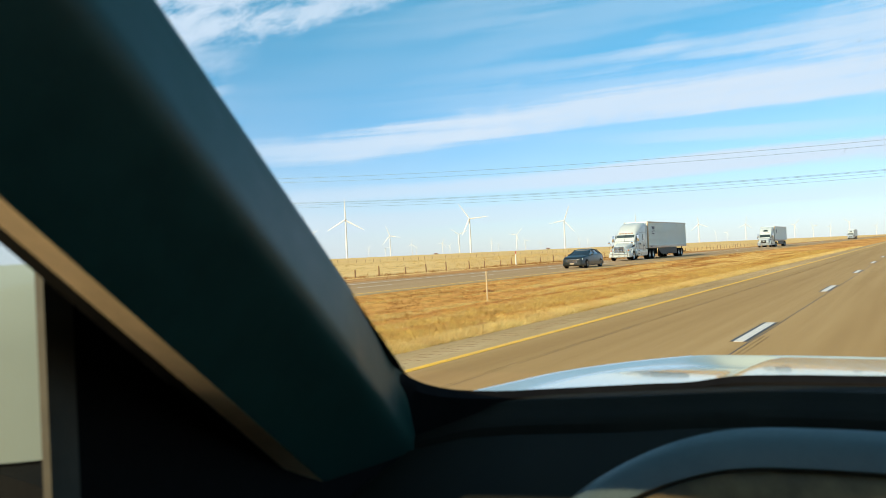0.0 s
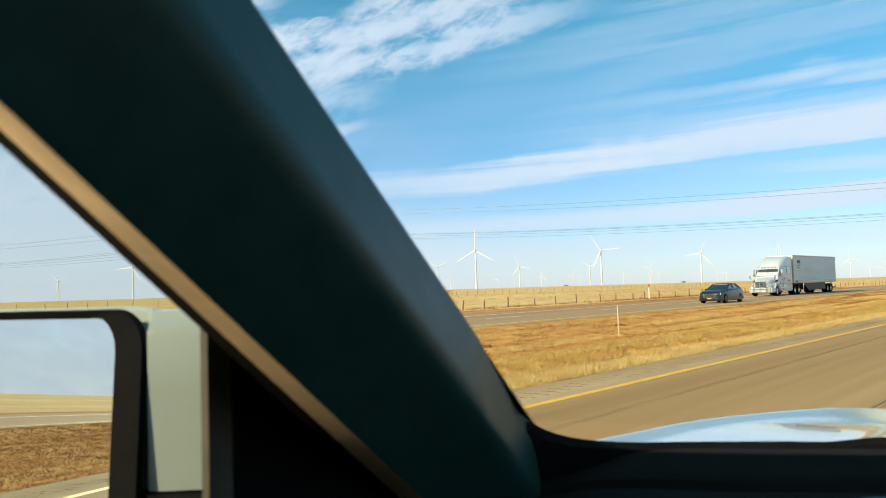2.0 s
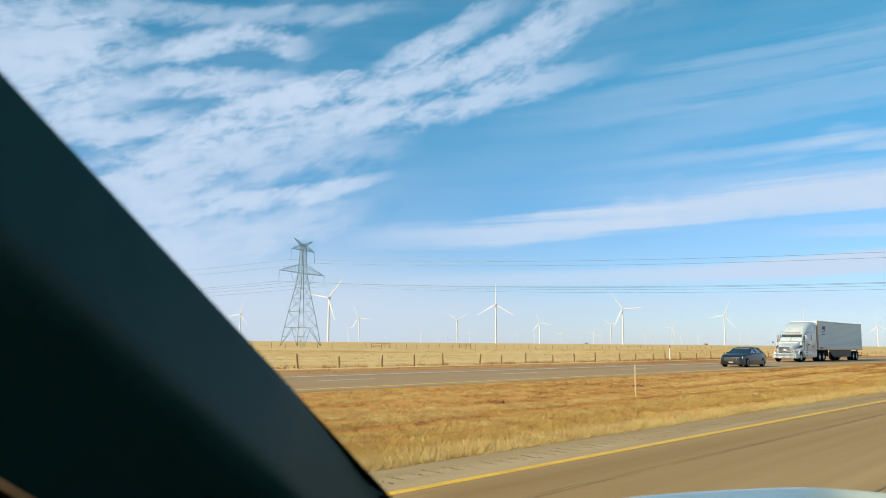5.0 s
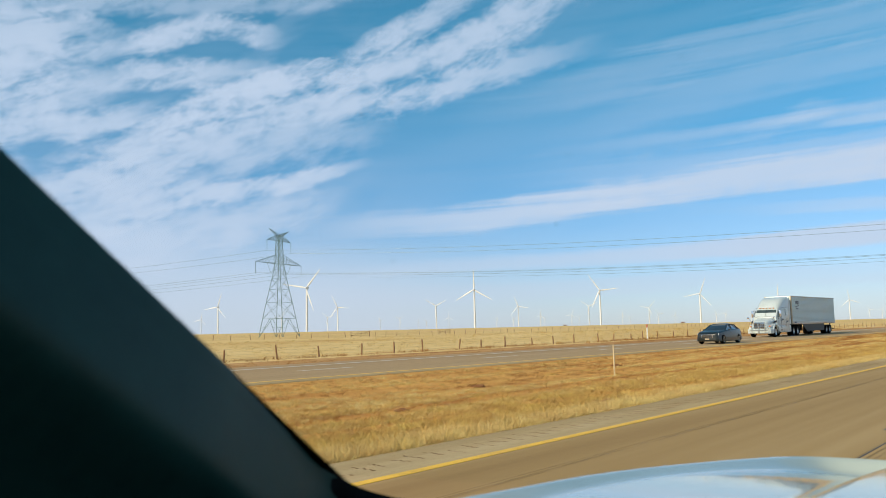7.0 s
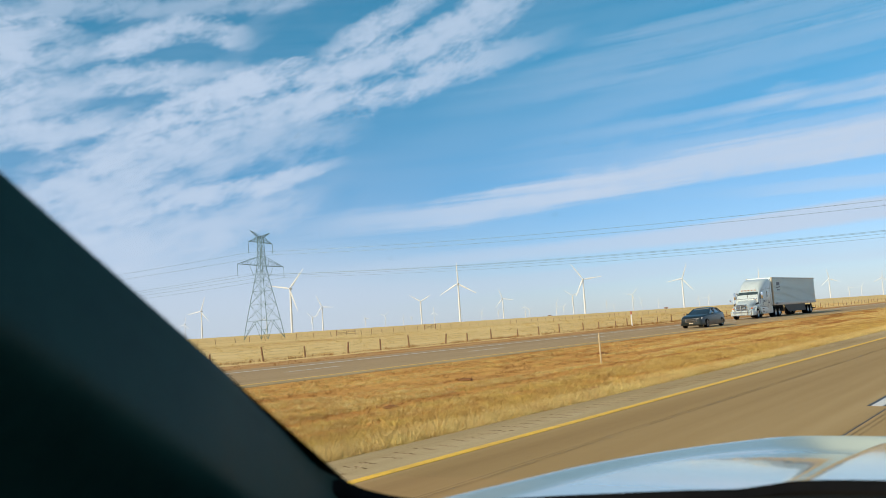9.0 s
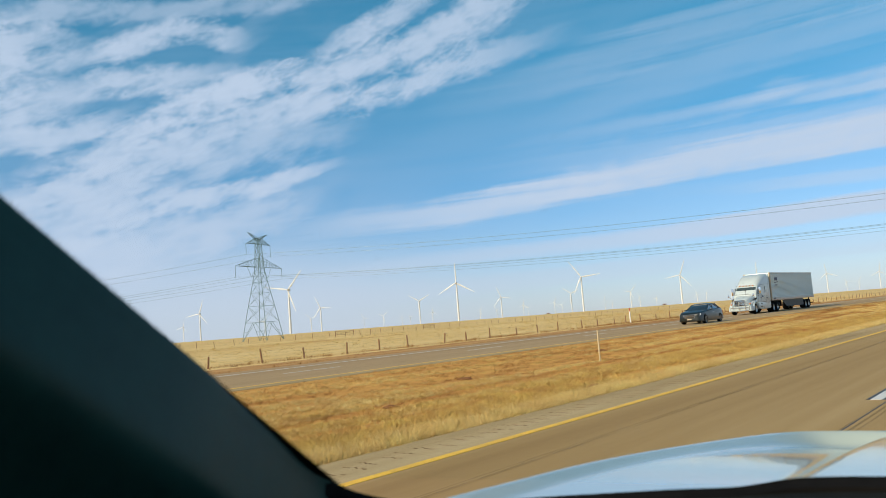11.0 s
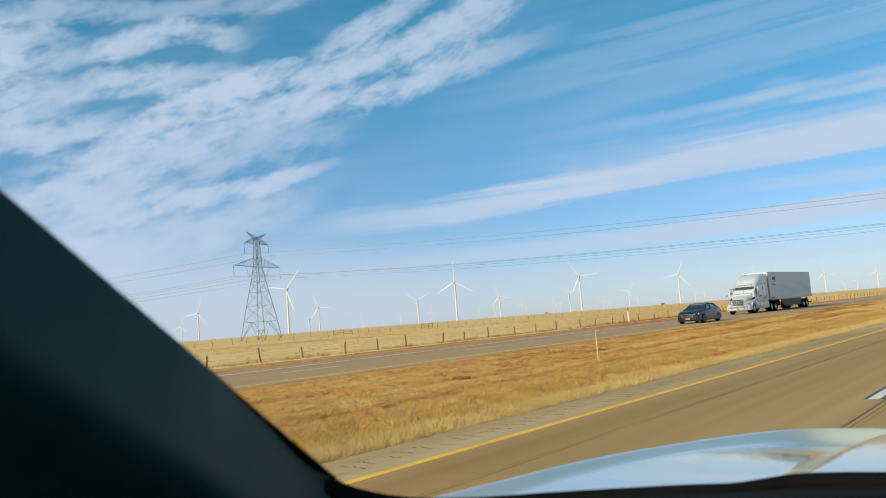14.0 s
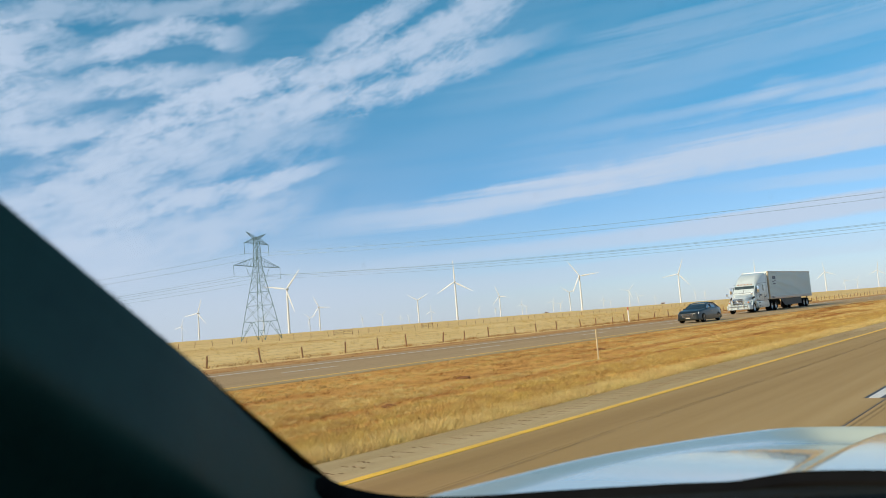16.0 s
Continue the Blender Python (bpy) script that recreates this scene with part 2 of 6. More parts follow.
def ground_material(name, stops, scale, stretch=(1, 1, 1), bump=0.5, rough=0.9, bump_dist=0.05, fine=6.0):
    """Open ground: patches in several tones, stretched along the road, with a rough relief."""
    mat = bpy.data.materials.new(name)
    mat.use_nodes = True
    n = Nodes(mat.node_tree)
    co = n.add("ShaderNodeTexCoord").outputs["Object"]
    st = n.add("ShaderNodeMapping", {"Vector": co, "Scale": stretch}).outputs[0]
    big, mid, small = n.noise(st, scale, 6.0, 0.62, 0.3), n.noise(st, scale * 7, 5.0, 0.6), n.noise(co, fine, 5.0, 0.65)
    f = n.m("ADD", n.m("ADD", n.m("MULTIPLY", big, 0.5), n.m("MULTIPLY", mid, 0.3)), n.m("MULTIPLY", small, 0.2))
    col = n.ramp(f, stops)
    b = n.add("ShaderNodeBsdfPrincipled", {"Base Color": col, "Roughness": rough, "Specular IOR Level": 0.05})
    n.tree.links.new(n.add("ShaderNodeBump", {"Strength": bump, "Distance": bump_dist, "Height": n.m("ADD", small, mid)}).outputs[0], b.inputs["Normal"])
    n.tree.links.new(b.outputs[0], n.add("ShaderNodeOutputMaterial").inputs[0])
    MATS[name] = mat
    return mat


FIELD = ground_material("dry_prairie", [(0.34, (0.42, 0.21, 0.075)), (0.42, (0.62, 0.40, 0.155)), (0.52, (0.73, 0.52, 0.22)), (0.68, (0.80, 0.60, 0.29))], 0.035, (0.7, 0.35, 1), 0.4, fine=1.2, bump_dist=0.2)
MEDIAN = ground_material("dry_grass_ground", [(0.34, (0.27, 0.100, 0.028)), (0.44, (0.51, 0.225, 0.062)), (0.53, (0.70, 0.375, 0.105)), (0.68, (0.84, 0.53, 0.185))], 0.26, (1.0, 0.10, 1), 0.9, fine=5.0, bump_dist=0.1)
VERGE = ground_material("verge_dirt", [(0.34, (0.30, 0.13, 0.045)), (0.48, (0.47, 0.245, 0.09)), (0.66, (0.62, 0.40, 0.17))], 0.22, (1.0, 0.15, 1), 0.7, fine=5.0)
ASPHALT = ground_material("worn_asphalt", [(0.36, (0.28, 0.174, 0.069)), (0.5, (0.38, 0.250, 0.106)), (0.64, (0.47, 0.328, 0.154))], 0.32, (1.0, 0.02, 1), 0.3, 0.75, 0.008, fine=60.0)
ASPHALT_FAR = ground_material("grey_asphalt", [(0.36, (0.35, 0.237, 0.118)), (0.5, (0.41, 0.283, 0.150)), (0.64, (0.47, 0.332, 0.185))], 0.12, (1.0, 0.05, 1), 0.3, 0.8, 0.008, fine=40.0)
SHOULDER = ground_material("shoulder_asphalt", [(0.38, (0.34, 0.240, 0.117)), (0.5, (0.45, 0.332, 0.170)), (0.62, (0.54, 0.412, 0.230))], 0.4, (1.0, 0.1, 1), 0.5, 0.85, 0.01, fine=45.0)
# dark colour in place of the depth of the rumble grooves
GROOVE_DARK = material("dark_groove_patch", (0.12, 0.07, 0.032), 0.95, vary=0.35, scale=12, bump=0.6, spec=0.05, tint=(0.20, 0.125, 0.06))
CHIP = material("pale_gravel_chips", (0.44, 0.32, 0.19), 0.9, vary=0.3, scale=20, bump=0.3, spec=0.1)
YELLOW = material("yellow_line_paint", (0.88, 0.50, 0.03), 0.6, vary=0.18, scale=3, fine=40, bump=0.3)
WHITE_LINE = material("white_line_paint", (0.70, 0.68, 0.62), 0.6, vary=0.12, scale=3, fine=40, bump=0.3)
TAR = material("tar_seal", (0.035, 0.03, 0.025), 0.5, vary=0.3)
GRASS = material("dry_grass_blades", (1.0, 0.515, 0.150), 0.7, vary=0.45, scale=1.1, fine=5.0, bump=0, spec=0.2, island=0.62, through_light=0.15)
STRAW = material("pale_straw_blades", (1.0, 0.665, 0.270), 0.7, vary=0.24, scale=1.4, fine=6.0, bump=0, spec=0.2, island=0.48, through_light=0.12)
GRASS_RED = material("russet_grass_blades", (0.48, 0.235, 0.070), 0.75, vary=0.35, scale=0.3, fine=3.0, bump=0, spec=0.2, island=0.5, through_light=0.4)
CAR_PAINT = material("white_car_paint", (0.43, 0.50, 0.46), 0.15, spec=0.35, vary=0.03, coat=0.7, bump=0.0, rough_vary=0.02, scale=2)
TRIM = material("dark_pillar_trim", (0.015, 0.056, 0.045), 0.40, spec=0.12, sheen=0.0, vary=0.15, scale=30, fine=900, bump=0.05, bump_scale=1400)
DASH = material("black_dashboard_plastic", (0.014, 0.014, 0.010), 0.72, spec=0.06, vary=0.2, scale=20, fine=700, bump=0.3, bump_scale=900)
DASH_SATIN = material("satin_grey_hood_plastic", (0.06, 0.085, 0.08), 0.36, vary=0.15, scale=20, fine=600, bump=0.15)
BLACK = material("black_rubber", (0.005, 0.005, 0.005), 0.8, spec=0.12, vary=0.3, scale=15, bump=0.1)
SEAL = material("tan_seal_felt", (0.76, 0.58, 0.34), 0.85, vary=0.12, scale=40, fine=800, bump=0.05)
HEADLINER = material("dark_headliner", (0.06, 0.058, 0.055), 0.9, vary=0.1, scale=30)
WHITE_PAINT = material("white_turbine_paint", (0.68, 0.70, 0.70), 0.45, vary=0.03, scale=0.2, fine=3, bump=0.0)
STEEL = material("galvanised_steel", (0.11, 0.19, 0.175), 0.6, metal=0.2, vary=0.2, scale=0.5, fine=8, bump=0.0)
CABLE = material("aluminium_cable", (0.17, 0.26, 0.34), 0.34, metal=0.25, vary=0.1, scale=0.3, bump=0.0)
WOOD = material("weathered_post_wood", (0.29, 0.155, 0.075), 0.9, vary=0.4, scale=3, fine=30, bump=0.5)
WIRE = material("rusty_fence_wire", (0.22, 0.17, 0.13), 0.6, metal=0.4, vary=0.2)


def mirror_material():
    mat = bpy.data.materials.new("mirror_glass")
    mat.use_nodes = True
    n = Nodes(mat.node_tree)
    b = n.add("ShaderNodeBsdfPrincipled", {"Base Color": (0.82, 0.85, 0.86, 1), "Metallic": 1.0, "Roughness": 0.01})
    n.tree.links.new(b.outputs[0], n.add("ShaderNodeOutputMaterial").inputs[0])
    return mat


def glass_material(name, tint=(0.93, 0.96, 0.95), rough=0.0, gloss=0.06):
    """Thin glazing: mostly clear, with a weak gloss."""
    mat = bpy.data.materials.new(name)
    mat.use_nodes = True
    n = Nodes(mat.node_tree)
    clear = n.add("ShaderNodeBsdfTransparent", {0: (*tint, 1)})
    shine = n.add("ShaderNodeBsdfGlossy", {"Roughness": rough})
    mx = n.add("ShaderNodeMixShader", {0: gloss, 1: clear.outputs[0], 2: shine.outputs[0]})
    n.tree.links.new(mx.outputs[0], n.add("ShaderNodeOutputMaterial").inputs[0])
    return mat


MIRROR = mirror_material()


# ---- mesh helpers ----
def finish(name, bm, mat, parent=None, smooth=True, label=""):
    bmesh.ops.recalc_face_normals(bm, faces=bm.faces)
    me = bpy.data.meshes.new(name)
    bm.to_mesh(me)
    bm.free()
    for m in mat if isinstance(mat, (list, tuple)) else [mat]:
        me.materials.append(m)
    if smooth:
        me.polygons.foreach_set("use_smooth", [True] * len(me.polygons))
        me.set_sharp_from_angle(angle=radians(35))
    ob = new(name, me)
    if parent:
        ob.parent = parent
    if label:
        tagged(ob, label)
    return ob


def part(name, bm, mat, parent, label="", smooth=True):
    return finish(name, bm, mat, parent, smooth, label)


def thing(name, at=(0, 0, 0), rz=0.0):
    ob = new(name)
    ob.matrix_basis = pose(*at, 0, 0, rz)
    return ob


def box(bm, x0, x1, y0, y1, z0, z1, bevel=0.0, seg=2):
    r = bmesh.ops.create_cube(bm, size=1.0, matrix=Matrix.Translation(((x0 + x1) / 2, (y0 + y1) / 2, (z0 + z1) / 2)) @ Matrix.Diagonal((abs(x1 - x0), abs(y1 - y0), abs(z1 - z0), 1)))
    if bevel:
        es = {e for v in r["verts"] for e in v.link_edges}
        bmesh.ops.bevel(bm, geom=list(es), offset=bevel, segments=seg, affect="EDGES", profile=0.5)
    return bm


def loft(bm, rings, closed=True, caps=True):
    vs = [[bm.verts.new(p) for p in r] for r in rings]
    n = len(vs[0])
    for a, b in zip(vs, vs[1:]):
        for i in range(n if closed else n - 1):
            j = (i + 1) % n
            bm.faces.new((a[i], a[j], b[j], b[i]))
    if caps and closed:
        bm.faces.new(vs[0][::-1])
        bm.faces.new(vs[-1])
    return bm


def bar(bm, p, q, r0, r1=None, seg=8):
    """A round bar from p to q."""
    p, q = Vector(p), Vector(q)
    r1 = r0 if r1 is None else r1
    z = (q - p).normalized()
    x = z.orthogonal().normalized()
    y = z.cross(x)
    ring = lambda c, r: [c + (x * math.cos(a) + y * math.sin(a)) * r for a in (2 * math.pi * i / seg for i in range(seg))]
    return loft(bm, [ring(p, r0), ring(q, r1)])


def tube(bm, pts, r, seg=8):
    """A round tube along a run of points."""
    pts = [Vector(p) for p in pts]
    rings = []
    for i, p in enumerate(pts):
        z = (pts[min(i + 1, len(pts) - 1)] - pts[max(i - 1, 0)]).normalized()
        x = z.cross(Vector((0, 0, 1)))
        x = x.normalized() if x.length > 0.01 else Vector((1, 0, 0))
        y = z.cross(x)
        rr = r[i] if isinstance(r, (list, tuple)) else r
        rings.append([p + (x * math.cos(a) + y * math.sin(a)) * rr for a in (2 * math.pi * k / seg for k in range(seg))])
    return loft(bm, rings)


def smoothed(pts, n=8):
    """A smooth run of points through the given ones."""
    pts = [Vector(p) for p in pts]
    out = []
    for i in range(len(pts) - 1):
        p0, p1, p2, p3 = pts[max(i - 1, 0)], pts[i], pts[i + 1], pts[min(i + 2, len(pts) - 1)]
        for k in range(n):
            t = k / n
            out.append(0.5 * ((2 * p1) + (p2 - p0) * t + (2 * p0 - 5 * p1 + 4 * p2 - p3) * t * t + (3 * p1 - p0 - 3 * p2 + p3) * t ** 3))
    return out + [pts[-1]]


def sheet(name, verts, faces, mat, smooth=False):
    me = bpy.data.meshes.new(name)
    me.from_pydata(verts, [], faces)
    me.materials.append(mat)
    if smooth:
        me.polygons.foreach_set("use_smooth", [True] * len(me.polygons))
    return new(name, me)

# ---- ground and roads: the roads run along y; the sheet lies lower under them ----
X_LINE, X_GRASS = -6.08, -7.30            # yellow edge line, edge of the paving
FAR_NEAR, FAR_EDGE = -20.2, -31.2         # the other carriageway
NEAR_RIGHT = 4.2


def ground_height(x, y):
    """Median and verges sit a little lower than the roads; the prairie rolls gently."""
    dip = 0.0
    if FAR_NEAR < x < X_GRASS:
        u = (x - FAR_NEAR) / (X_GRASS - FAR_NEAR)
        dip = -0.025 - 0.035 * u - 0.22 * math.sin(math.pi * u)
    elif x < FAR_EDGE:
        dip = -0.10 - 0.12 * min(1.0, (FAR_EDGE - x) / 6)
        far = max(0.0, FAR_EDGE - 14 - x)
        dip += 0.9 * min(1.0, far / 700) + 0.5 * noise.noise((x * 0.006, y * 0.006, 0)) * min(1.0, far / 120)
    elif x > NEAR_RIGHT:
        dip = -0.08 - 0.5 * min(1.0, (x - NEAR_RIGHT) / 8)
    else:
        dip = -0.12
    return dip


def stretch(a, b, n, p=1.0):
    return [a + (b - a) * (i / n) ** p for i in range(n + 1)]


xs = [-v for v in reversed(stretch(44, 4800, 40, 3.0))][:-1] + stretch(-44, FAR_EDGE, 8)[:-1] + [FAR_EDGE - 0.02, FAR_EDGE + 0.25, FAR_NEAR - 0.25, FAR_NEAR + 0.02] + stretch(FAR_NEAR + 0.4, X_GRASS - 0.4, 14) + [X_GRASS - 0.02, X_GRASS + 0.25, NEAR_RIGHT - 0.25, NEAR_RIGHT + 0.02] + stretch(6, 40, 6) + stretch(60, 4800, 14, 2.5)
ys = [-v for v in reversed(stretch(30, 4800, 24, 3.0))][:-1] + stretch(-30, 130, 80)[:-1] + stretch(130, 4800, 40, 2.6)
gv = [(x, y, ground_height(x, y)) for y in ys for x in xs]
nx = len(xs)
faces_of = lambda test: [(j * nx + i, j * nx + i + 1, (j + 1) * nx + i + 1, (j + 1) * nx + i) for j in range(len(ys) - 1) for i in range(nx - 1) if test((xs[i] + xs[i + 1]) / 2)]
ground = sheet("ground", gv, faces_of(lambda x: True), FIELD, True)
tagged(ground, "flat dry golden prairie reaching the horizon", "ground", kind="structure")
for mt in (MEDIAN, VERGE):
    ground.data.materials.append(mt)
for p in ground.data.polygons:
    cx = p.center.x
    p.material_index = 1 if FAR_NEAR - 1 < cx < X_GRASS + 1 else 2 if FAR_EDGE - 9 < cx < FAR_EDGE + 1 or NEAR_RIGHT < cx < 9 else 0


def strip(name, x0, x1, z, thick, mat, y0=-900.0, y1=2600.0, label="", category="", crown=0.0):
    bm = bmesh.new()
    rows = stretch(y0, y1, 60)
    cols = [x0, x0 + 0.04, (x0 + x1) / 2, x1 - 0.04, x1]
    zs = [z - 0.03, z, z + crown, z, z - 0.03]
    loft(bm, [[(x, y, zz) for x, zz in zip(cols, zs)] + [(x1, y, z - thick), (x0, y, z - thick)] for y in rows])
    ob = finish(name, bm, mat, None, True)
    return tagged(ob, label, category, kind="structure")


road = strip("road", X_LINE, NEAR_RIGHT, 0.0, 0.3, ASPHALT, label="worn brownish asphalt carriageway of the highway", category="road")
shoulder = strip("shoulder", X_GRASS, X_LINE - 0.002, 0.0, 0.3, SHOULDER, label="coarse asphalt shoulder beside the grass median", category="road")
far_road = strip("far_road", FAR_EDGE, FAR_NEAR - 0.702, 0.0, 0.3, ASPHALT_FAR, label="grey asphalt opposite carriageway beyond the median", category="road")
strip("far_shoulder", FAR_NEAR - 0.70, FAR_NEAR, 0.0, 0.3, SHOULDER, label="tan gravelly shoulder of the opposite carriageway", category="road")


def line(name, x, wdt, mat, y0, y1, label, z=0.004):
    bm = bmesh.new()
    n = 60
    rows = stretch(y0, y1, n)
    loft(bm, [[(x - wdt / 2, y, z), (x + wdt / 2, y, z), (x + wdt / 2, y, z - 0.006), (x - wdt / 2, y, z - 0.006)] for y in rows])
    return tagged(finish(name, bm, mat, None, False), label, "road marking", kind="structure")


line("edge_line", X_LINE, 0.15, YELLOW, -600, 1800, "solid yellow edge line painted along the shoulder")
line("edge_line", FAR_NEAR - 0.9, 0.20, YELLOW, -600, 1800, "faded yellow edge line of the opposite carriageway")
line("edge_line", FAR_EDGE + 2.3, 0.20, WHITE_LINE, -600, 1800, "white outer edge line of the opposite carriageway")
line("edge_line", 1.85, 0.15, WHITE_LINE, -600, 1800, "white outer edge line of the highway")

# ---- the car that the camera rides in: metres from the driver's eye point ----
ease = lambda u: (lambda c: c * c * (3 - 2 * c))(max(0.0, min(1.0, u)))
EYE = Vector((0, 0, 1.56))
car = thing("car", (0.42, 0.6, 0.0))
tagged(car, "white car with dark grey pillar trim and black dashboard", "car")
CAR_SHIFT = EYE - Vector((0.42, 0.6, 0.0))
cp = lambda x, y, z: Vector((x, y, z)) + CAR_SHIFT

P0, P1 = Vector((-0.453, 0.412, -0.100)), Vector((-0.271, -0.311, 0.420))     # windscreen side of the pillar
Q0, Q1 = Vector((-0.438, 0.243, -0.150)), Vector((-0.211, -0.432, 0.300))     # cabin side
T0, T1 = Vector((-0.419, 0.086, -0.050)), Vector((-0.302, -0.329, 0.250))     # door seal


WAY_UP = (P1 - P0).normalized()


def profile(u):
    """How far the trim stands proud of the straight line between its two edges: one soft crease."""
    knots = ((0.0, 0.0), (0.50, 0.032), (1.0, 0.0))
    for (a, ha), (b, hb) in zip(knots, knots[1:]):
        if u <= b:
            return ha + (hb - ha) * (u - a) / (b - a)


def section(p, down, swell=1.0):
    """The pillar's section with its windscreen edge at p; down: metres by which the cabin side lies lower than square to it; swell: how proud its face stands."""
    cut = lambda a, b: a + (b - a) * (((p - a).dot(WAY_UP) - down) / (b - a).dot(WAY_UP))
    q, t = cut(Q0, Q1), cut(T0, T1)
    inward = Vector((0.963, 0.258, 0.021))
    face = []
    for i in range(29):
        u = i / 28
        b = sum(profile(min(1.0, max(0.0, u + du))) for du in (-0.06, -0.03, 0.0, 0.03, 0.06)) / 5 if 0.0 < u < 1.0 else 0.0
        face.append(p.lerp(q, u) + inward * b * swell)
    return face, q, t, t.lerp(p, 0.35) - inward * 0.05, t.lerp(p, 0.8) - inward * 0.045


EDGE = smoothed([(-0.428, 0.306, -0.024), (-0.446, 0.365, -0.068), (-0.459, 0.405, -0.099), (-0.460, 0.428, -0.113), (-0.455, 0.455, -0.127), (-0.437, 0.487, -0.138), (-0.405, 0.53, -0.145), (-0.36, 0.585, -0.149), (-0.285, 0.640, -0.150), (-0.245, 0.662, -0.150), (-0.226, 0.680, -0.149), (-0.20, 0.700, -0.147), (-0.145, 0.721, -0.147), (-0.05, 0.738, -0.147), (0.15, 0.775, -0.147), (0.42, 0.80, -0.147), (0.80, 0.775, -0.147), (1.05, 0.70, -0.147), (1.25, 0.56, -0.14), (1.31, 0.40, -0.10)], 5)
START = (EDGE[0] - P0).dot(WAY_UP)
sections = [section(EDGE[i], 0.45 * (i / 29) ** 1.5, 1.0 - 0.55 * (i / 29) ** 1.5) for i in range(29, 0, -2)] + [section(P0 + WAY_UP * s, 0.0) for s in stretch(START, 1.1, 26)]
shifted = lambda *vs: [v + CAR_SHIFT for v in vs]
bm = bmesh.new()
loft(bm, [shifted(*face, q.lerp(t, 0.1) + (o1 - q) * 0.05, face[0] + (o1 - face[0]) * 0.2) for face, q, t, o0, o1 in sections])
part("pillar_trim", bm, TRIM, car, "dark grey textured plastic pillar trim")
straight = [section(P0 + WAY_UP * s, 0.0) for s in stretch(-0.45, 1.1, 30)]
bm = bmesh.new()
loft(bm, [shifted(q, q.lerp(t, 0.62), q.lerp(t, 0.66) + (o0 - t) * 0.2, o1, face[0] + (o1 - face[0]) * 0.3) for face, q, t, o0, o1 in straight])
part("door_seal", bm, SEAL, car, "tan felt door seal along the pillar")
bm = bmesh.new()
loft(bm, [shifted(q.lerp(t, 0.64), t, t + (o0 - t) * 0.6, o1, o1 + (face[0] - o1) * 0.4) for face, q, t, o0, o1 in straight])
part("window_channel", bm, BLACK, car, "black rubber window channel")


bm = bmesh.new()
loft(bm, [[Vector((0.84 - v.x, v.y, v.z)) + CAR_SHIFT for v in (face[0], face[7], face[14], face[21], face[28], t, o0, o1)] for face, q, t, o0, o1 in straight[8:]])
part("far_pillar_trim", bm, TRIM, car, "dark grey pillar trim on the passenger side")


# cowl: the dark strip under the windscreen, its front edge in plan
COWL = [(-0.50, 0.50), (-0.445, 0.565), (-0.367, 0.605), (-0.282, 0.645), (-0.243, 0.664), (-0.222, 0.685), (-0.20, 0.700), (-0.145, 0.721), (-0.05, 0.735), (0.15, 0.775), (0.42, 0.80), (0.80, 0.775), (1.05, 0.70), (1.25, 0.56), (1.33, 0.48)]
bm = bmesh.new()
drop = lambda i: 0.012 + 0.148 * min(1.0, max(0, i - 12) / 18)
loft(bm, [[p + CAR_SHIFT, p + Vector((0, -0.012, -0.006)) + CAR_SHIFT, p + Vector((-0.02 if p.x < -0.3 else 0, -0.02, -drop(i))) + CAR_SHIFT, p + Vector((-0.02 if p.x < -0.3 else 0, 0.012, -drop(i))) + CAR_SHIFT] for i, p in enumerate(EDGE)])
part("cowl", bm, BLACK, car, "black cowl strip under the windscreen")

# dashboard: one section swept across the car
def cowl_y(x):
    for (a, ya), (b, yb) in zip(COWL, COWL[1:]):
        if x <= b:
            return ya + (yb - ya) * (x - a) / (b - a)
    return COWL[-1][1]


bm = bmesh.new()
SECTION = [(0.004, -0.20), (-0.012, -0.156), (-0.05, -0.153), (-0.066, -0.154), (-0.076, -0.160), (-0.098, -0.166), (-0.108, -0.172), (-0.114, -0.186), (-0.122, -0.186), (-0.130, -0.177), (-0.20, -0.190), (-0.30, -0.212), (-0.35, -0.232), (-0.37, -0.27), (-0.37, -0.50), (0.0, -0.55)]
loft(bm, [[cp(x, cowl_y(x) + dy, z - 0.02 * max(0, (-0.40 - x) / 0.1)) for dy, z in SECTION] for x in stretch(-0.50, 1.33, 40)])
part("dashboard", bm, DASH, car, "black grained plastic dashboard top")

# instrument hood: a satin arch over the gauges
bm = bmesh.new()
arch = smoothed([(-0.31, 0.36, -0.245), (-0.275, 0.389, -0.205), (-0.244, 0.409, -0.182), (-0.207, 0.447, -0.166), (-0.161, 0.485, -0.158), (-0.098, 0.505, -0.157), (-0.02, 0.515, -0.159), (0.08, 0.50, -0.165), (0.16, 0.46, -0.18), (0.22, 0.40, -0.215)], 4)
ringset = []
for p in arch:
    ringset.append([p + Vector(o) + CAR_SHIFT for o in ((0, 0.05, -0.055), (0, 0.02, -0.012), (0, 0.0, 0.0), (0.0, -0.022, -0.004), (0.003, -0.040, -0.014), (0.006, -0.045, -0.022), (0.006, -0.035, -0.028), (0, 0.03, -0.065))])
loft(bm, ringset)
hood_arch = part("instrument_hood", bm, DASH_SATIN, car, "satin grey arched instrument hood")
bm = bmesh.new()
loft(bm, [[p * 1.0 + Vector(o) + CAR_SHIFT for o in ((0.02, -0.03, -0.040), (0.02, -0.03, -0.046), (0.0, 0.02, -0.09), (0.0, 0.03, -0.08))] for p in arch[4:-4]])
# the brown reflected over the gauges is put into the base colour
GAUGE = material("gauge_brown_reflection", (0.15, 0.11, 0.05), 0.5, vary=0.35, scale=25)
part("gauge_panel", bm, GAUGE, hood_arch, "gauge panel under the hood, brown reflection in its colour")
bm = bmesh.new()
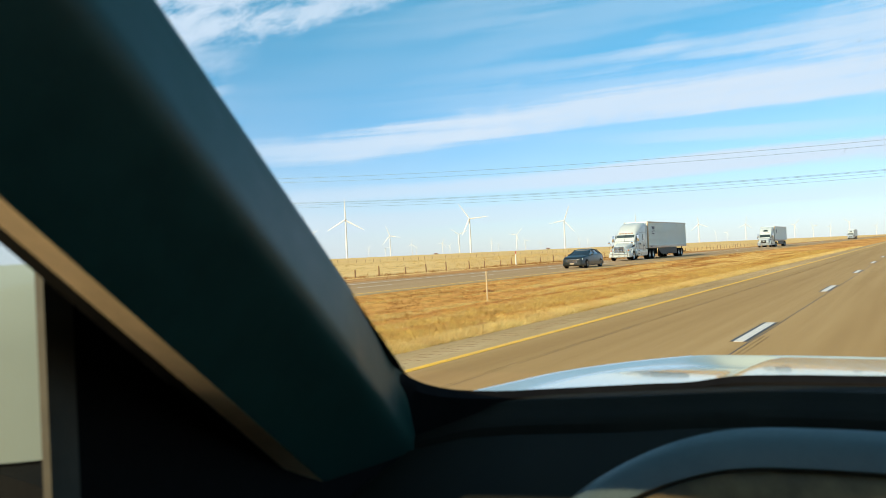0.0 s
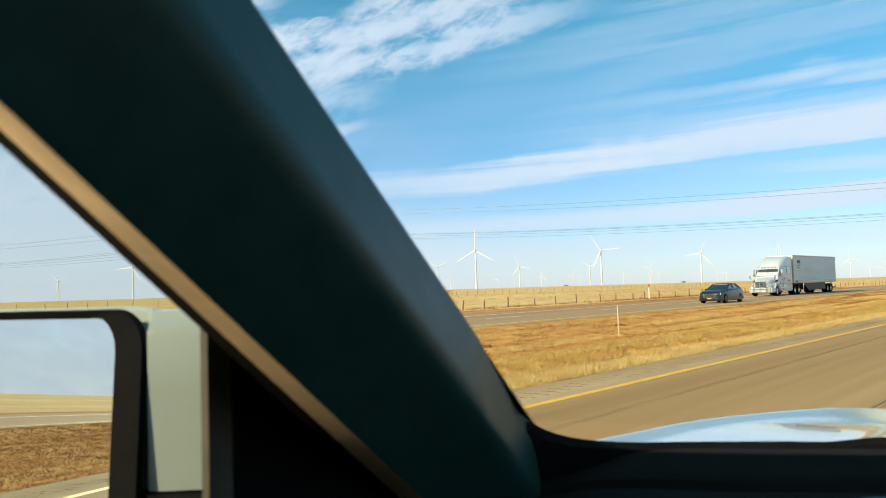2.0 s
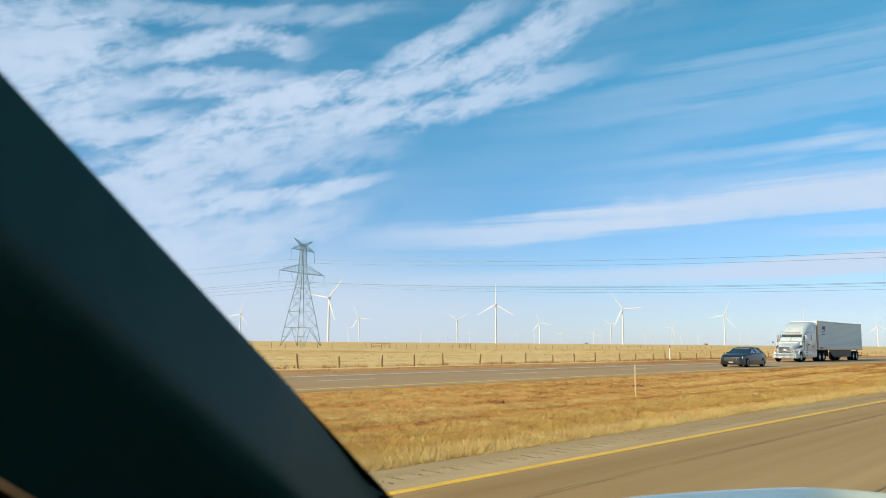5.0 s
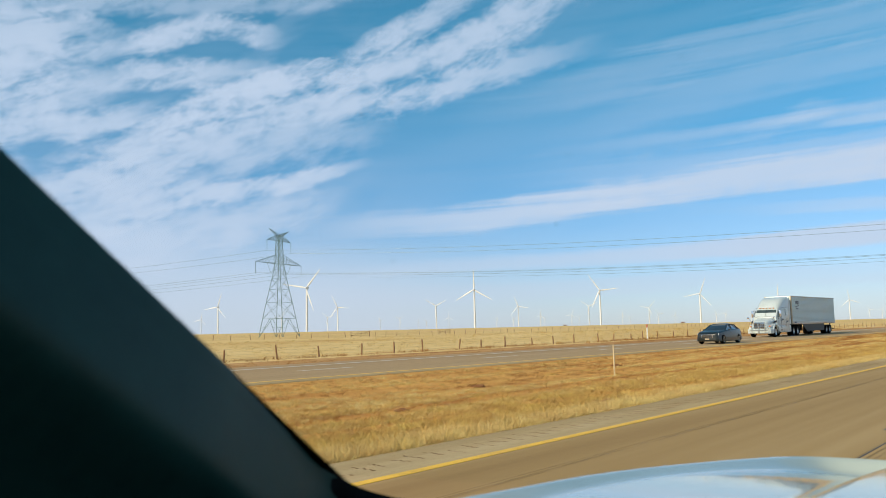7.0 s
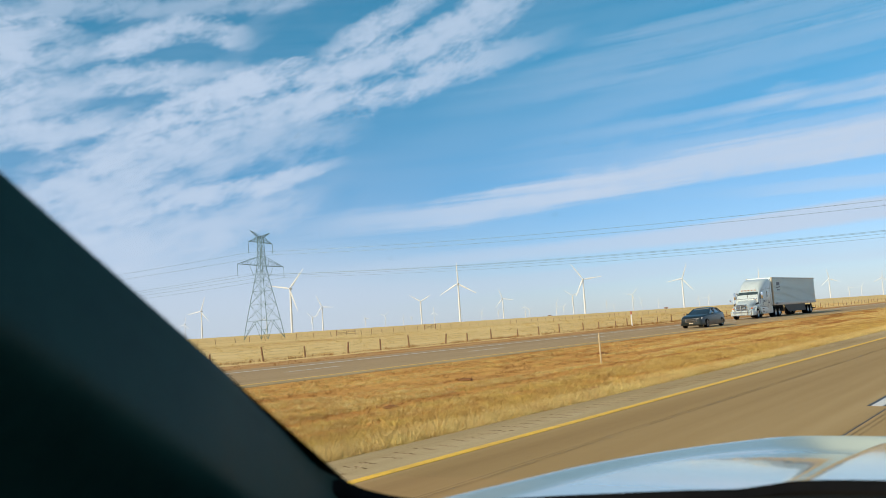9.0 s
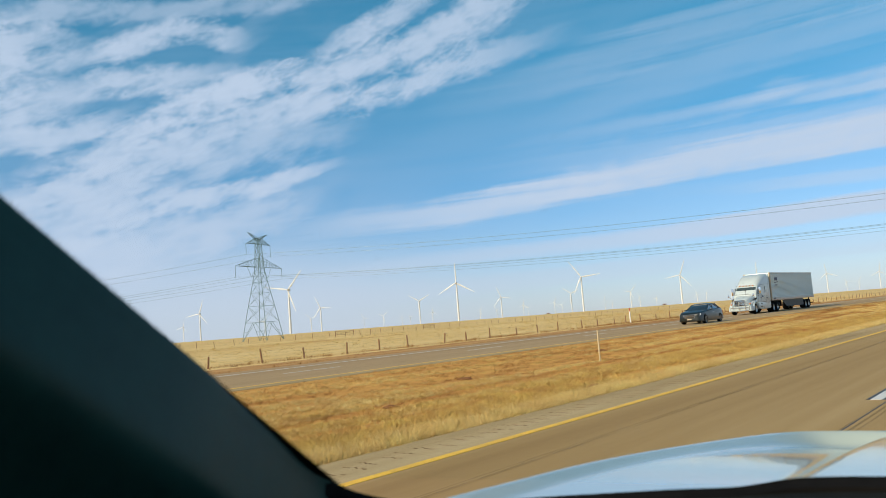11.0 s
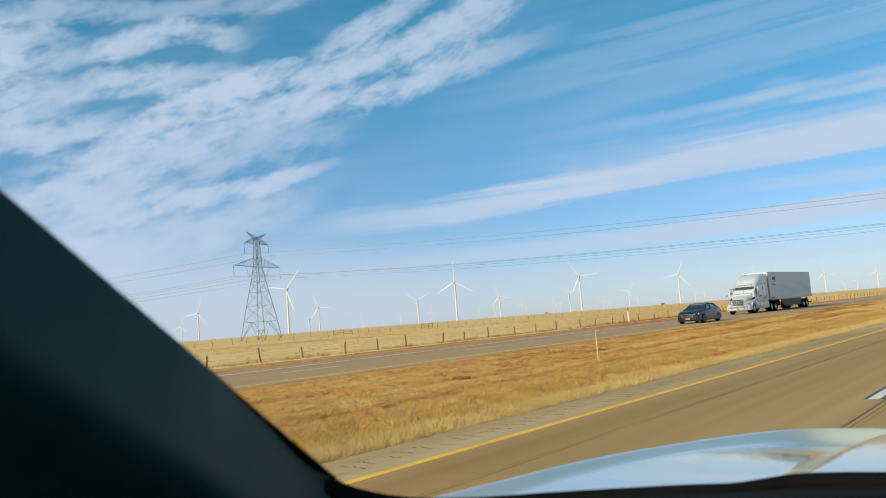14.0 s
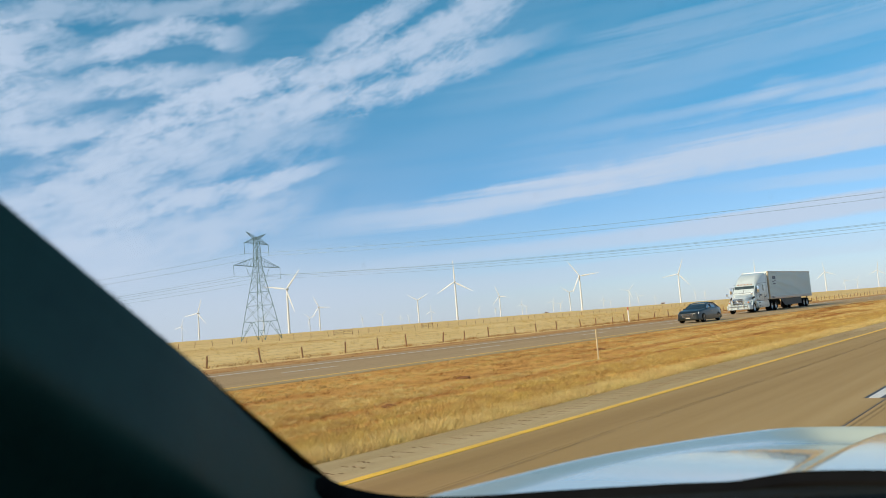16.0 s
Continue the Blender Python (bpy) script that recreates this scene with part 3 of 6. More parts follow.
loft(bm, [[p + Vector(o) + CAR_SHIFT for o in ((0.006, -0.038, -0.027), (0.004, -0.052, -0.050), (0.002, -0.060, -0.095), (0.002, -0.050, -0.095), (0.004, -0.040, -0.050))] for p in arch[3:-3]])
part("gauge_cover", bm, GAUGE, hood_arch, "gauge cover with an olive brown reflection in its colour")
# side vent in the dashboard's corner
bm = bmesh.new()
for k in range(3):
    tube(bm, [cp(-0.375 + 0.03 * i, 0.405 + 0.006 * i, -0.214 - 0.008 * k - 0.0015 * i * i) for i in range(4)], 0.0022, 6)
part("air_vent", bm, material("tan_vent_trim", (0.22, 0.19, 0.14), 0.4, vary=0.2), car, "thin bright slats of a side air vent")

# bonnet: a gently crowned sheet with a raised edge and a raised middle
HALF = [(-0.50, 0.42), (-0.50, 0.60), (-0.498, 0.70), (-0.497, 0.82), (-0.488, 0.93), (-0.47, 1.065), (-0.447, 1.22), (-0.43, 1.305), (-0.395, 1.385), (-0.33, 1.43), (-0.22, 1.47), (0.0, 1.52), (0.42, 1.56)]
OUT = [p.xy for p in smoothed([(x, y, 0) for x, y in HALF] + [(0.84 - x, y, 0) for x, y in reversed(HALF[:-1])], 5)]


def edge_distance(x, y):
    """Metres inside (+) or outside (-) the bonnet's outline."""
    p = Vector((x, y))
    best = 9.0
    for a, b in zip(OUT, OUT[1:]):
        ab = b - a
        u = max(0.0, min(1.0, (p - a).dot(ab) / ab.length_squared))
        q = a + ab * u
        dd = (p - q).length
        if dd < abs(best):
            best = dd if ab.x * (p.y - a.y) - ab.y * (p.x - a.x) < 0 else -dd
    return best



def bonnet_z(x, y):
    """It falls away forwards; a crest runs along its edge, a raised middle lies inside, and a hollow between them."""
    s = edge_distance(x, y)
    v = y - 0.7
    z = -0.165 - 0.055 * v - 0.0305 * max(0.0, v) ** 2
    z -= 2.2 * max(0.0, 0.022 - s) ** 1.35
    z -= 0.008 * ease((s - 0.016) / 0.036)
    mid = -0.262 - 0.056 * (y - 0.78)
    side = min(x - mid, (0.84 - mid) - x)
    top = ease(side / 0.045)
    z += 0.012 * top * ease((s - 0.05) / 0.06)
    z -= 0.085 * max(0.0, y - 0.90) ** 2 * ease((s - 0.015) / 0.05) * (1 - 0.7 * top)
    under = cowl_y(x) + 0.012 - y                      # tucked under the cowl
    return z - min(0.25, 1.6 * max(0.0, under))


bm = bmesh.new()
centre = Vector((0.42, 0.60))
loft(bm, [[cp(*p, bonnet_z(*p)) for p in (o + (centre - o) * f for o in OUT)] for f in [-0.05, -0.035, -0.022, -0.012, -0.004] + stretch(0.003, 0.32, 60) + stretch(0.34, 0.98, 16)], closed=False)
bonnet = part("bonnet", bm, CAR_PAINT, car, "glossy white bonnet reflecting the sky")
bonnet.modifiers.new("thick", "SOLIDIFY").thickness = 0.012

# windscreen
bm = bmesh.new()
PN = Vector((-0.377, 0.4764, 0.7943))
pane = lambda x, y: cp(x, y, (0.2876 - PN.x * x - PN.y * y) / PN.z)
WS = [[pane(-0.462, 0.42), pane(-0.2, 0.69), cp(0.42, 0.79, -0.147), cp(1.04, 0.69, -0.147), cp(1.30, 0.42, -0.10)],
      [pane(-0.365, 0.06), pane(-0.10, 0.24), cp(0.42, 0.32, 0.19), cp(0.94, 0.24, 0.19), cp(1.205, 0.06, 0.16)],
      [cp(-0.271, -0.311, 0.42), cp(-0.05, -0.22, 0.47), cp(0.42, -0.17, 0.50), cp(0.89, -0.22, 0.47), cp(1.11, -0.311, 0.42)]]
loft(bm, WS, closed=False)
windscreen = part("windscreen", bm, glass_material("windscreen_glass", (0.95, 0.975, 0.97), 0.0, 0.02), car, "clear tinted windscreen glass")
windscreen.visible_shadow = False

# dotted black band where the glass meets the pillar
bm = bmesh.new()
along = (P1 - P0).normalized()
into = PN.cross(along).normalized()
into = into if into.x > 0 else -into
on_band = lambda s, i: P0 + along * s + into * i + PN * 0.002 + CAR_SHIFT
for k in range(50):
    s0, s1 = -0.06 + 0.022 * k, -0.06 + 0.022 * (k + 1)
    bm.faces.new([bm.verts.new(on_band(*c)) for c in ((s0, -0.014), (s1, -0.014), (s1, -0.0032), (s0, -0.0032))])
for row in range(2):
    for k in range(380):
        c, r = on_band(-0.06 + 0.0029 * (k + 0.5 * row), -0.0027 + 0.0020 * row), 0.0012 - 0.0006 * row
        bm.faces.new([bm.verts.new(c + (along * math.cos(a) + into * math.sin(a)) * r) for a in (2 * math.pi * i / 6 for i in range(6))])
part("dot_band", bm, BLACK, windscreen, "black ceramic dots along the glass edge", smooth=False)

# road grime on the glass: dead insects
def film_material(name, colour, cover):
    """A thin film of dirt on the glass."""
    mat = bpy.data.materials.new(name)
    mat.use_nodes = True
    n = Nodes(mat.node_tree)
    co = n.add("ShaderNodeTexCoord").outputs["Object"]
    f = n.m("MULTIPLY", n.step(n.noise(co, 900.0, 3.0), 0.3, 0.6, 0.6, 1.0), cover)
    dirt = n.add("ShaderNodeBsdfDiffuse", {0: (*colour, 1)})
    through_it = n.add("ShaderNodeBsdfTranslucent", {0: (*colour, 1)})
    both = n.add("ShaderNodeMixShader", {0: 0.5, 1: dirt.outputs[0], 2: through_it.outputs[0]})
    mx = n.add("ShaderNodeMixShader", {0: f, 1: n.add("ShaderNodeBsdfTransparent").outputs[0], 2: both.outputs[0]})
    n.tree.links.new(mx.outputs[0], n.add("ShaderNodeOutputMaterial").inputs[0])
    return mat


on_pane = lambda x, y: pane(x, y) + PN * 0.003
spots = random.Random(5)
bm = bmesh.new()
for k in range(46):
    x, y = spots.uniform(-0.33, 0.10), spots.uniform(0.24, 0.52)
    a, ln = spots.uniform(0, math.pi), spots.uniform(0.0004, 0.0011) * (1.6 if k % 9 == 0 else 1)
    wd = spots.uniform(0.0002, 0.0004)
    bm.faces.new([bm.verts.new(on_pane(x + ln * math.cos(b) * math.cos(a) - wd * math.sin(b) * math.sin(a), y + ln * math.cos(b) * math.sin(a) + wd * math.sin(b) * math.cos(a))) for b in (2 * math.pi * i / 7 for i in range(7))])
specks = part("insect_specks", bm, film_material("insect_grime", (0.10, 0.10, 0.10), 0.5), windscreen, "small dark insect specks on the glass", smooth=False)
tagged(specks, "small dark insect specks on the glass", kind="stuff")
specks.visible_shadow = False

# door: sail panel, window post, lower panel
bm = bmesh.new()
zt = lambda y: T0.z + (T1.z - T0.z) * ((y - T0.y) / (T1.y - T0.y))
sail = [(0.058, 0.035), (0.058, -0.65), (0.60, -0.65), (0.60, -0.30), (0.45, -0.21), (0.20, 0.0)]
lo = [bm.verts.new(cp(-0.466, y, z)) for y, z in sail]
hi = [bm.verts.new(cp(-0.455, y, z)) for y, z in sail]
bm.faces.new(lo), bm.faces.new(hi[::-1])
for i in range(len(sail)):
    j = (i + 1) % len(sail)
    bm.faces.new((lo[i], lo[j], hi[j], hi[i]))
door = part("door", bm, BLACK, car, "black door corner beside the pillar", smooth=False)
bm = bmesh.new()
loft(bm, [[cp(-0.452 + ox, 0.050 + oy, z) for ox, oy in ((0.004, -0.002), (0.005, 0.004), (0.004, 0.016), (-0.004, 0.016), (-0.005, 0.004), (-0.004, -0.002))] for z in (-0.65, -0.3, -0.05, 0.012)])
part("window_post", bm, material("dark_brown_post", (0.060, 0.056, 0.038), 0.6, vary=0.12, scale=30), door, "dark window divider post")
bm = bmesh.new()
box(bm, *(cp(-0.56, 0, 0).x, cp(-0.46, 0, 0).x), *(cp(0, -1.6, 0).y, cp(0, 0.04, 0).y), *(cp(0, 0, -0.95).z, cp(0, 0, -0.34).z), 0.02)
part("door_panel", bm, DASH, door, "dark door panel")

# tinted side glass
bm = bmesh.new()
bm.faces.new([bm.verts.new(cp(*p)) for p in ((-0.480, 0.066, -0.335), (-0.470, 0.16, 0.0), (-0.36, -0.28, 0.36), (-0.35, -0.98, 0.40), (-0.480, -0.98, -0.335))])
side_glass = part("side_glass", bm, glass_material("side_window_glass", (0.76, 0.81, 0.78), 0.0, 0.02), door, "tinted driver's window glass", smooth=False)
side_glass.visible_shadow = False

# side mirror
MC, MN = Vector((-0.868, 0.056, -0.086)), Vector((0.337, -0.937, 0.075)).normalized()
MX = Vector((0, 0, 1)).cross(MN).normalized()
MX = -MX if MX.x < 0 else MX
MZ = MN.cross(MX)
MZ = -MZ if MZ.z < 0 else MZ


def rounded(wd, ht, r, n=6):
    """A rectangle with round corners, as (a, b) pairs round its middle."""
    pts = []
    for cx, cy, a0 in ((wd / 2 - r, ht / 2 - r, 0), (-wd / 2 + r, ht / 2 - r, 90), (-wd / 2 + r, -ht / 2 + r, 180), (wd / 2 - r, -ht / 2 + r, 270)):
        for i in range(n + 1):
            a = radians(a0 + 90 * i / n)
            pts.append((cx + r * math.cos(a), cy + r * math.sin(a)))
    return pts


def mirror_ring(wd, ht, r, depth, sx=0.0, sz=0.0):
    return [MC + MX * (a + sx) + MZ * (b + sz) - MN * depth + CAR_SHIFT for a, b in rounded(wd, ht, r)]


bm = bmesh.new()
loft(bm, [mirror_ring(0.425, 0.208, 0.035, 0.020, 0, -0.005), mirror_ring(0.437, 0.216, 0.04, 0.024, 0, -0.005), mirror_ring(0.44, 0.214, 0.05, 0.05, 0, -0.005), mirror_ring(0.41, 0.20, 0.06, 0.11), mirror_ring(0.34, 0.15, 0.06, 0.145), mirror_ring(0.2, 0.08, 0.035, 0.16)])
mirror_housing = part("side_mirror", bm, CAR_PAINT, car, "white side mirror housing")
bm = bmesh.new()
loft(bm, [mirror_ring(0.425, 0.208, 0.035, -0.001, 0, -0.005), mirror_ring(0.42, 0.204, 0.035, -0.006, 0, -0.005), mirror_ring(0.372, 0.196, 0.034, -0.004, -0.008, -0.003), mirror_ring(0.352, 0.182, 0.028, 0.022, -0.010, -0.003), mirror_ring(0.425, 0.208, 0.035, 0.02, 0, -0.005)], caps=False)
part("mirror_bezel", bm, BLACK, mirror_housing, "black mirror bezel")
bm = bmesh.new()
loft(bm, [mirror_ring(0.364, 0.190, 0.030, 0.010, -0.010, -0.003), mirror_ring(0.364, 0.190, 0.030, 0.016, -0.010, -0.003)])
part("mirror_glass", bm, MIRROR, mirror_housing, "mirror glass", smooth=False)
# white inner flank of the housing and its dark foot
bm = bmesh.new()
flank = [(-0.668, 0.130), (-0.650, 0.146), (-0.630, 0.166), (-0.640, 0.200), (-0.70, 0.222), (-0.75, 0.22), (-0.74, 0.16)]
loft(bm, [[cp(x, y, z) for x, y in flank] for z in (-0.150, -0.146, -0.06, -0.01)] + [[cp(x * 0.98 - 0.02, y + 0.01, 0.010) for x, y in flank]])
part("mirror_flank", bm, CAR_PAINT, mirror_housing, "white inner flank of the mirror housing")
bm = bmesh.new()
loft(bm, [[cp(x, y + dy, z) for dy, z in ((0, -0.152), (0.07, -0.152), (0.07, -0.24), (0, -0.23))] for x, y in ((-0.80, 0.12), (-0.70, 0.13), (-0.60, 0.12), (-0.48, 0.10))])
part("mirror_foot", bm, BLACK, mirror_housing, "black mirror foot")

# shell round the cabin
def shell_box(name, mat, x0, x1, y0, y1, z0, z1, label, bevel=0.01):
    bm = bmesh.new()
    a, b = cp(x0, y0, z0), cp(x1, y1, z1)
    box(bm, a.x, b.x, a.y, b.y, a.z, b.z, bevel)
    return part(name, bm, mat, car, label)


arc = lambda x: 0.05 * (1 - ((x - 0.42) / 0.95) ** 2)
for z0, mt, nm, lb in ((0.47, HEADLINER, "headliner", "dark grey cloth headliner"), (0.495, CAR_PAINT, "roof", "white steel roof")):
    bm = bmesh.new()
    loft(bm, [[cp(x, y, z0 + arc(x) + dz - 0.02 * abs(y + 1.2)) for x, dz in [(x, 0.0) for x in stretch(-0.30, 1.33, 10)] + [(x, 0.02) for x in reversed(stretch(-0.30, 1.33, 10))]] for y in stretch(-0.33, -2.2, 10)])
    part(nm, bm, mt, car, lb)
# added unseen walls, solid where windows would be, to keep the cabin dark
shell_box("light_block_rear", BLACK, -0.45, 1.30, -2.3, -2.2, -0.95, 0.52, "unseen solid rear wall keeping light out of the cabin")
shell_box("light_block_right", BLACK, 1.28, 1.34, -2.2, 0.5, -0.95, 0.485, "unseen solid right wall keeping light out of the cabin")
shell_box("light_block_left", BLACK, -0.50, -0.44, -2.25, -1.0, -0.95, 0.47, "unseen solid left wall keeping light out of the cabin")
shell_box("floor_pan", BLACK, -0.5, 1.34, -2.3, 0.7, -1.2, -1.1, "dark floor of the cabin")
shell_box("body_side", CAR_PAINT, -0.62, -0.565, -2.9, 0.7, -1.25, -0.36, "white body side", 0.03)
shell_box("body_side", CAR_PAINT, 1.405, 1.46, -2.9, 0.7, -1.25, -0.36, "white body side", 0.03)
shell_box("front_end", CAR_PAINT, -0.47, 1.31, 0.8, 1.42, -1.22, -0.30, "white front end under the bonnet", 0.06)
shell_box("firewall", BLACK, -0.5, 1.34, 0.68, 0.79, -1.2, -0.21, "black bulkhead")
shell_box("tail", CAR_PAINT, -0.55, 1.39, -3.0, -2.31, -1.25, -0.30, "white tail", 0.05)


def wheel(at, parent, r=0.36, wd=0.24, rim_mat=None):
    """A tyre with its rim; the axle lies along x."""
    bm = bmesh.new()
    prof = [(-wd / 2, r * 0.62), (-wd / 2, r * 0.92), (-wd * 0.38, r), (wd * 0.38, r), (wd / 2, r * 0.92), (wd / 2, r * 0.62)]
    n = 28
    loft(bm, [[(at[0] + px, at[1] + pr * math.cos(a), at[2] + pr * math.sin(a)) for px, pr in prof] for a in (2 * math.pi * i / n for i in range(n + 1))], closed=False)
    tyre = part("wheel", bm, BLACK, parent, "black rubber tyre")
    bm = bmesh.new()
    rp = [(-wd * 0.42, 0.0), (-wd * 0.42, r * 0.18), (-wd * 0.25, r * 0.25), (-wd * 0.3, r * 0.5), (-wd * 0.46, r * 0.63), (wd * 0.46, r * 0.63), (wd * 0.3, r * 0.5), (wd * 0.25, r * 0.25), (wd * 0.42, r * 0.18), (wd * 0.42, 0.0)]
    loft(bm, [[(at[0] + px, at[1] + pr * math.cos(a), at[2] + pr * math.sin(a)) for px, pr in rp] for a in (2 * math.pi * i / n for i in range(n + 1))], closed=False)
    for i in range(8):
        a = 2 * math.pi * i / 8
        for sx in (-1, 1):
            bar(bm, (at[0] + sx * wd * 0.30, at[1] + r * 0.36 * math.cos(a), at[2] + r * 0.36 * math.sin(a)), (at[0] + sx * wd * 0.37, at[1] + r * 0.36 * math.cos(a), at[2] + r * 0.36 * math.sin(a)), r * 0.07, None, 8)
    part("rim", bm, rim_mat or RIM, tyre, "bright metal rim")
    return tyre


RIM = material("polished_rim", (0.55, 0.56, 0.57), 0.3, metal=0.9, vary=0.1, scale=10)
for wx in (-0.46, 1.30):
    for wy in (0.95, -2.0):
        wheel(Vector((wx, wy, -1.56 + 0.36)) + CAR_SHIFT, car)

# ---- wind turbines ----
def make_turbine():
    """Hub 80 m up, blades 44 m long; the rotor looks towards -y."""
    t = thing("wind_turbine")
    bm = bmesh.new()
    loft(bm, [[(r * math.cos(a), r * math.sin(a), z) for a in (2 * math.pi * i / 16 for i in range(16))] for r, z in ((2.3, 0), (2.2, 3), (2.0, 30), (1.7, 60), (1.4, 78.5))])
    part("tower", bm, WHITE_PAINT, t)
    bm = bmesh.new()
    loft(bm, [[(sx * wd, y, 80 + sz * ht) for sx, sz in ((-0.8, -1), (0.8, -1), (1, -0.7), (1, 0.7), (0.75, 1), (-0.75, 1), (-1, 0.7), (-1, -0.7))] for y, wd, ht in ((-2.9, 1.2, 1.3), (-2.2, 1.7, 1.8), (3.0, 1.8, 1.9), (6.5, 1.5, 1.6), (7.2, 1.0, 1.2))])
    part("nacelle", bm, WHITE_PAINT, t)
    bm = bmesh.new()
    loft(bm, [[(r * math.cos(a), y, r * math.sin(a)) for a in (2 * math.pi * i / 14 for i in range(14))] for r, y in ((1.3, 0.9), (1.6, 0.2), (1.55, -0.8), (1.1, -1.7), (0.3, -2.2))])
    hub = part("hub", bm, WHITE_PAINT, t)
    hub.location = (0, -3.9, 80)
    for k in range(3):
        bm = bmesh.new()
        rows = []
        for z, ch, th, tw in ((0.5, 1.7, 1.7, 0), (3.0, 1.8, 1.5, 10), (8.5, 3.3, 0.9, 16), (16, 2.6, 0.6, 10), (27, 1.9, 0.40, 5), (37, 1.3, 0.25, 2), (43, 0.7, 0.12, 0), (44.2, 0.15, 0.05, 0)):
            ring = []
            for i in range(10):
                a = 2 * math.pi * i / 10
                px, py = ch * 0.5 * math.cos(a) + ch * 0.15, th * 0.5 * math.sin(a)
                ca, sa = math.cos(radians(tw)), math.sin(radians(tw))
                ring.append((px * ca - py * sa, px * sa + py * ca - 0.0012 * z * z, z))
            rows.append(ring)
        loft(bm, rows)
        b = part("blade", bm, WHITE_PAINT, hub)
        b.matrix_basis = pose(0, 0, 0, 0, 120 * k, 0)
    return tagged(t, "tall white three-bladed wind turbine standing on dry prairie", "wind turbine", "turbines of the wind farm")


turbine = make_turbine()
# azimuth left of the road, height of the hub over the horizon (degrees), turn of the rotor, scale
TURBINES = [(49.85, 3.12, 40, 1), (55.9, 1.85, 20, 1), (47.7, 1.70, 95, 1), (37.95, 2.77, 0, 1), (29.1, 2.46, 85, 1), (22.4, 2.01, 20, 1), (17.5, 1.58, 0, 1), (13.3, 1.27, 110, 1), (10.3, 1.09, 5, 1),
            (40.7, 1.65, 62, 1), (34.85, 1.48, 100, 1), (29.9, 1.35, 65, 1), (25.8, 1.13, 40, 1), (57.0, 1.0, 15, 1), (51.6, 1.02, 30, 1), (48.4, 0.98, 70, 1), (39.8, 0.98, 0, 0.8), (43.3, 0.98, 50, 0.8),
            (44.7, 0.98, 95, 0.7), (42.0, 0.98, 10, 0.55), (41.4, 0.98, 70, 0.55), (36.4, 0.98, 33, 0.62), (35.2, 0.98, 80, 0.62), (33.3, 0.98, 5, 0.8), (33.0, 0.98, 60, 0.55), (31.1, 0.98, 20, 0.8), (30.6, 0.98, 45, 0.6),
            (27.6, 0.98, 0, 0.66), (27.1, 0.98, 70, 0.5), (25.2, 0.98, 85, 0.7), (21.4, 0.98, 100, 0.6), (20.8, 0.98, 30, 0.62), (24.1, 0.98, 15, 0.55), (19.2, 0.98, 60, 0.6), (16.6, 0.98, 50, 0.6), (14.9, 0.98, 5, 0.75),
            (12.2, 0.98, 90, 0.6), (11.5, 0.98, 30, 0.6), (8.6, 0.98, 0, 0.75), (7.3, 1.0, 40, 0.9), (6.2, 0.98, 80, 0.75), (5.2, 0.98, 15, 0.7), (4.1, 0.98, 60, 0.9), (2.6, 0.98, 33, 0.6),
            (61.5, 2.1, 25, 1), (66.0, 1.3, 70, 1), (70.0, 1.5, 100, 1), (73.0, 1.1, 10, 1), (78.0, 2.3, 50, 1)]
for k, (a, e, spin, sc) in enumerate(TURBINES):
    rng = 80.0 / math.tan(radians(e)) if sc == 1 else 4650.0
    at = (-math.sin(radians(a)) * rng, math.cos(radians(a)) * rng)
    m = pose(at[0], at[1], ground_height(*at) - 0.3, 0, 0, 28)
    if k == 0:
        turbine.matrix_basis = m
        made = turbine
    else:
        made = copy_thing(turbine, m)
        made.scale = (sc, sc, sc)
    for c in made.children:
        if c.name.startswith("hub"):
            c.rotation_euler = (0, radians(spin), 0)


# ---- lattice pylons and their cables ----
LINE_WAY = Vector((0.96, 0.28, 0)).normalized()


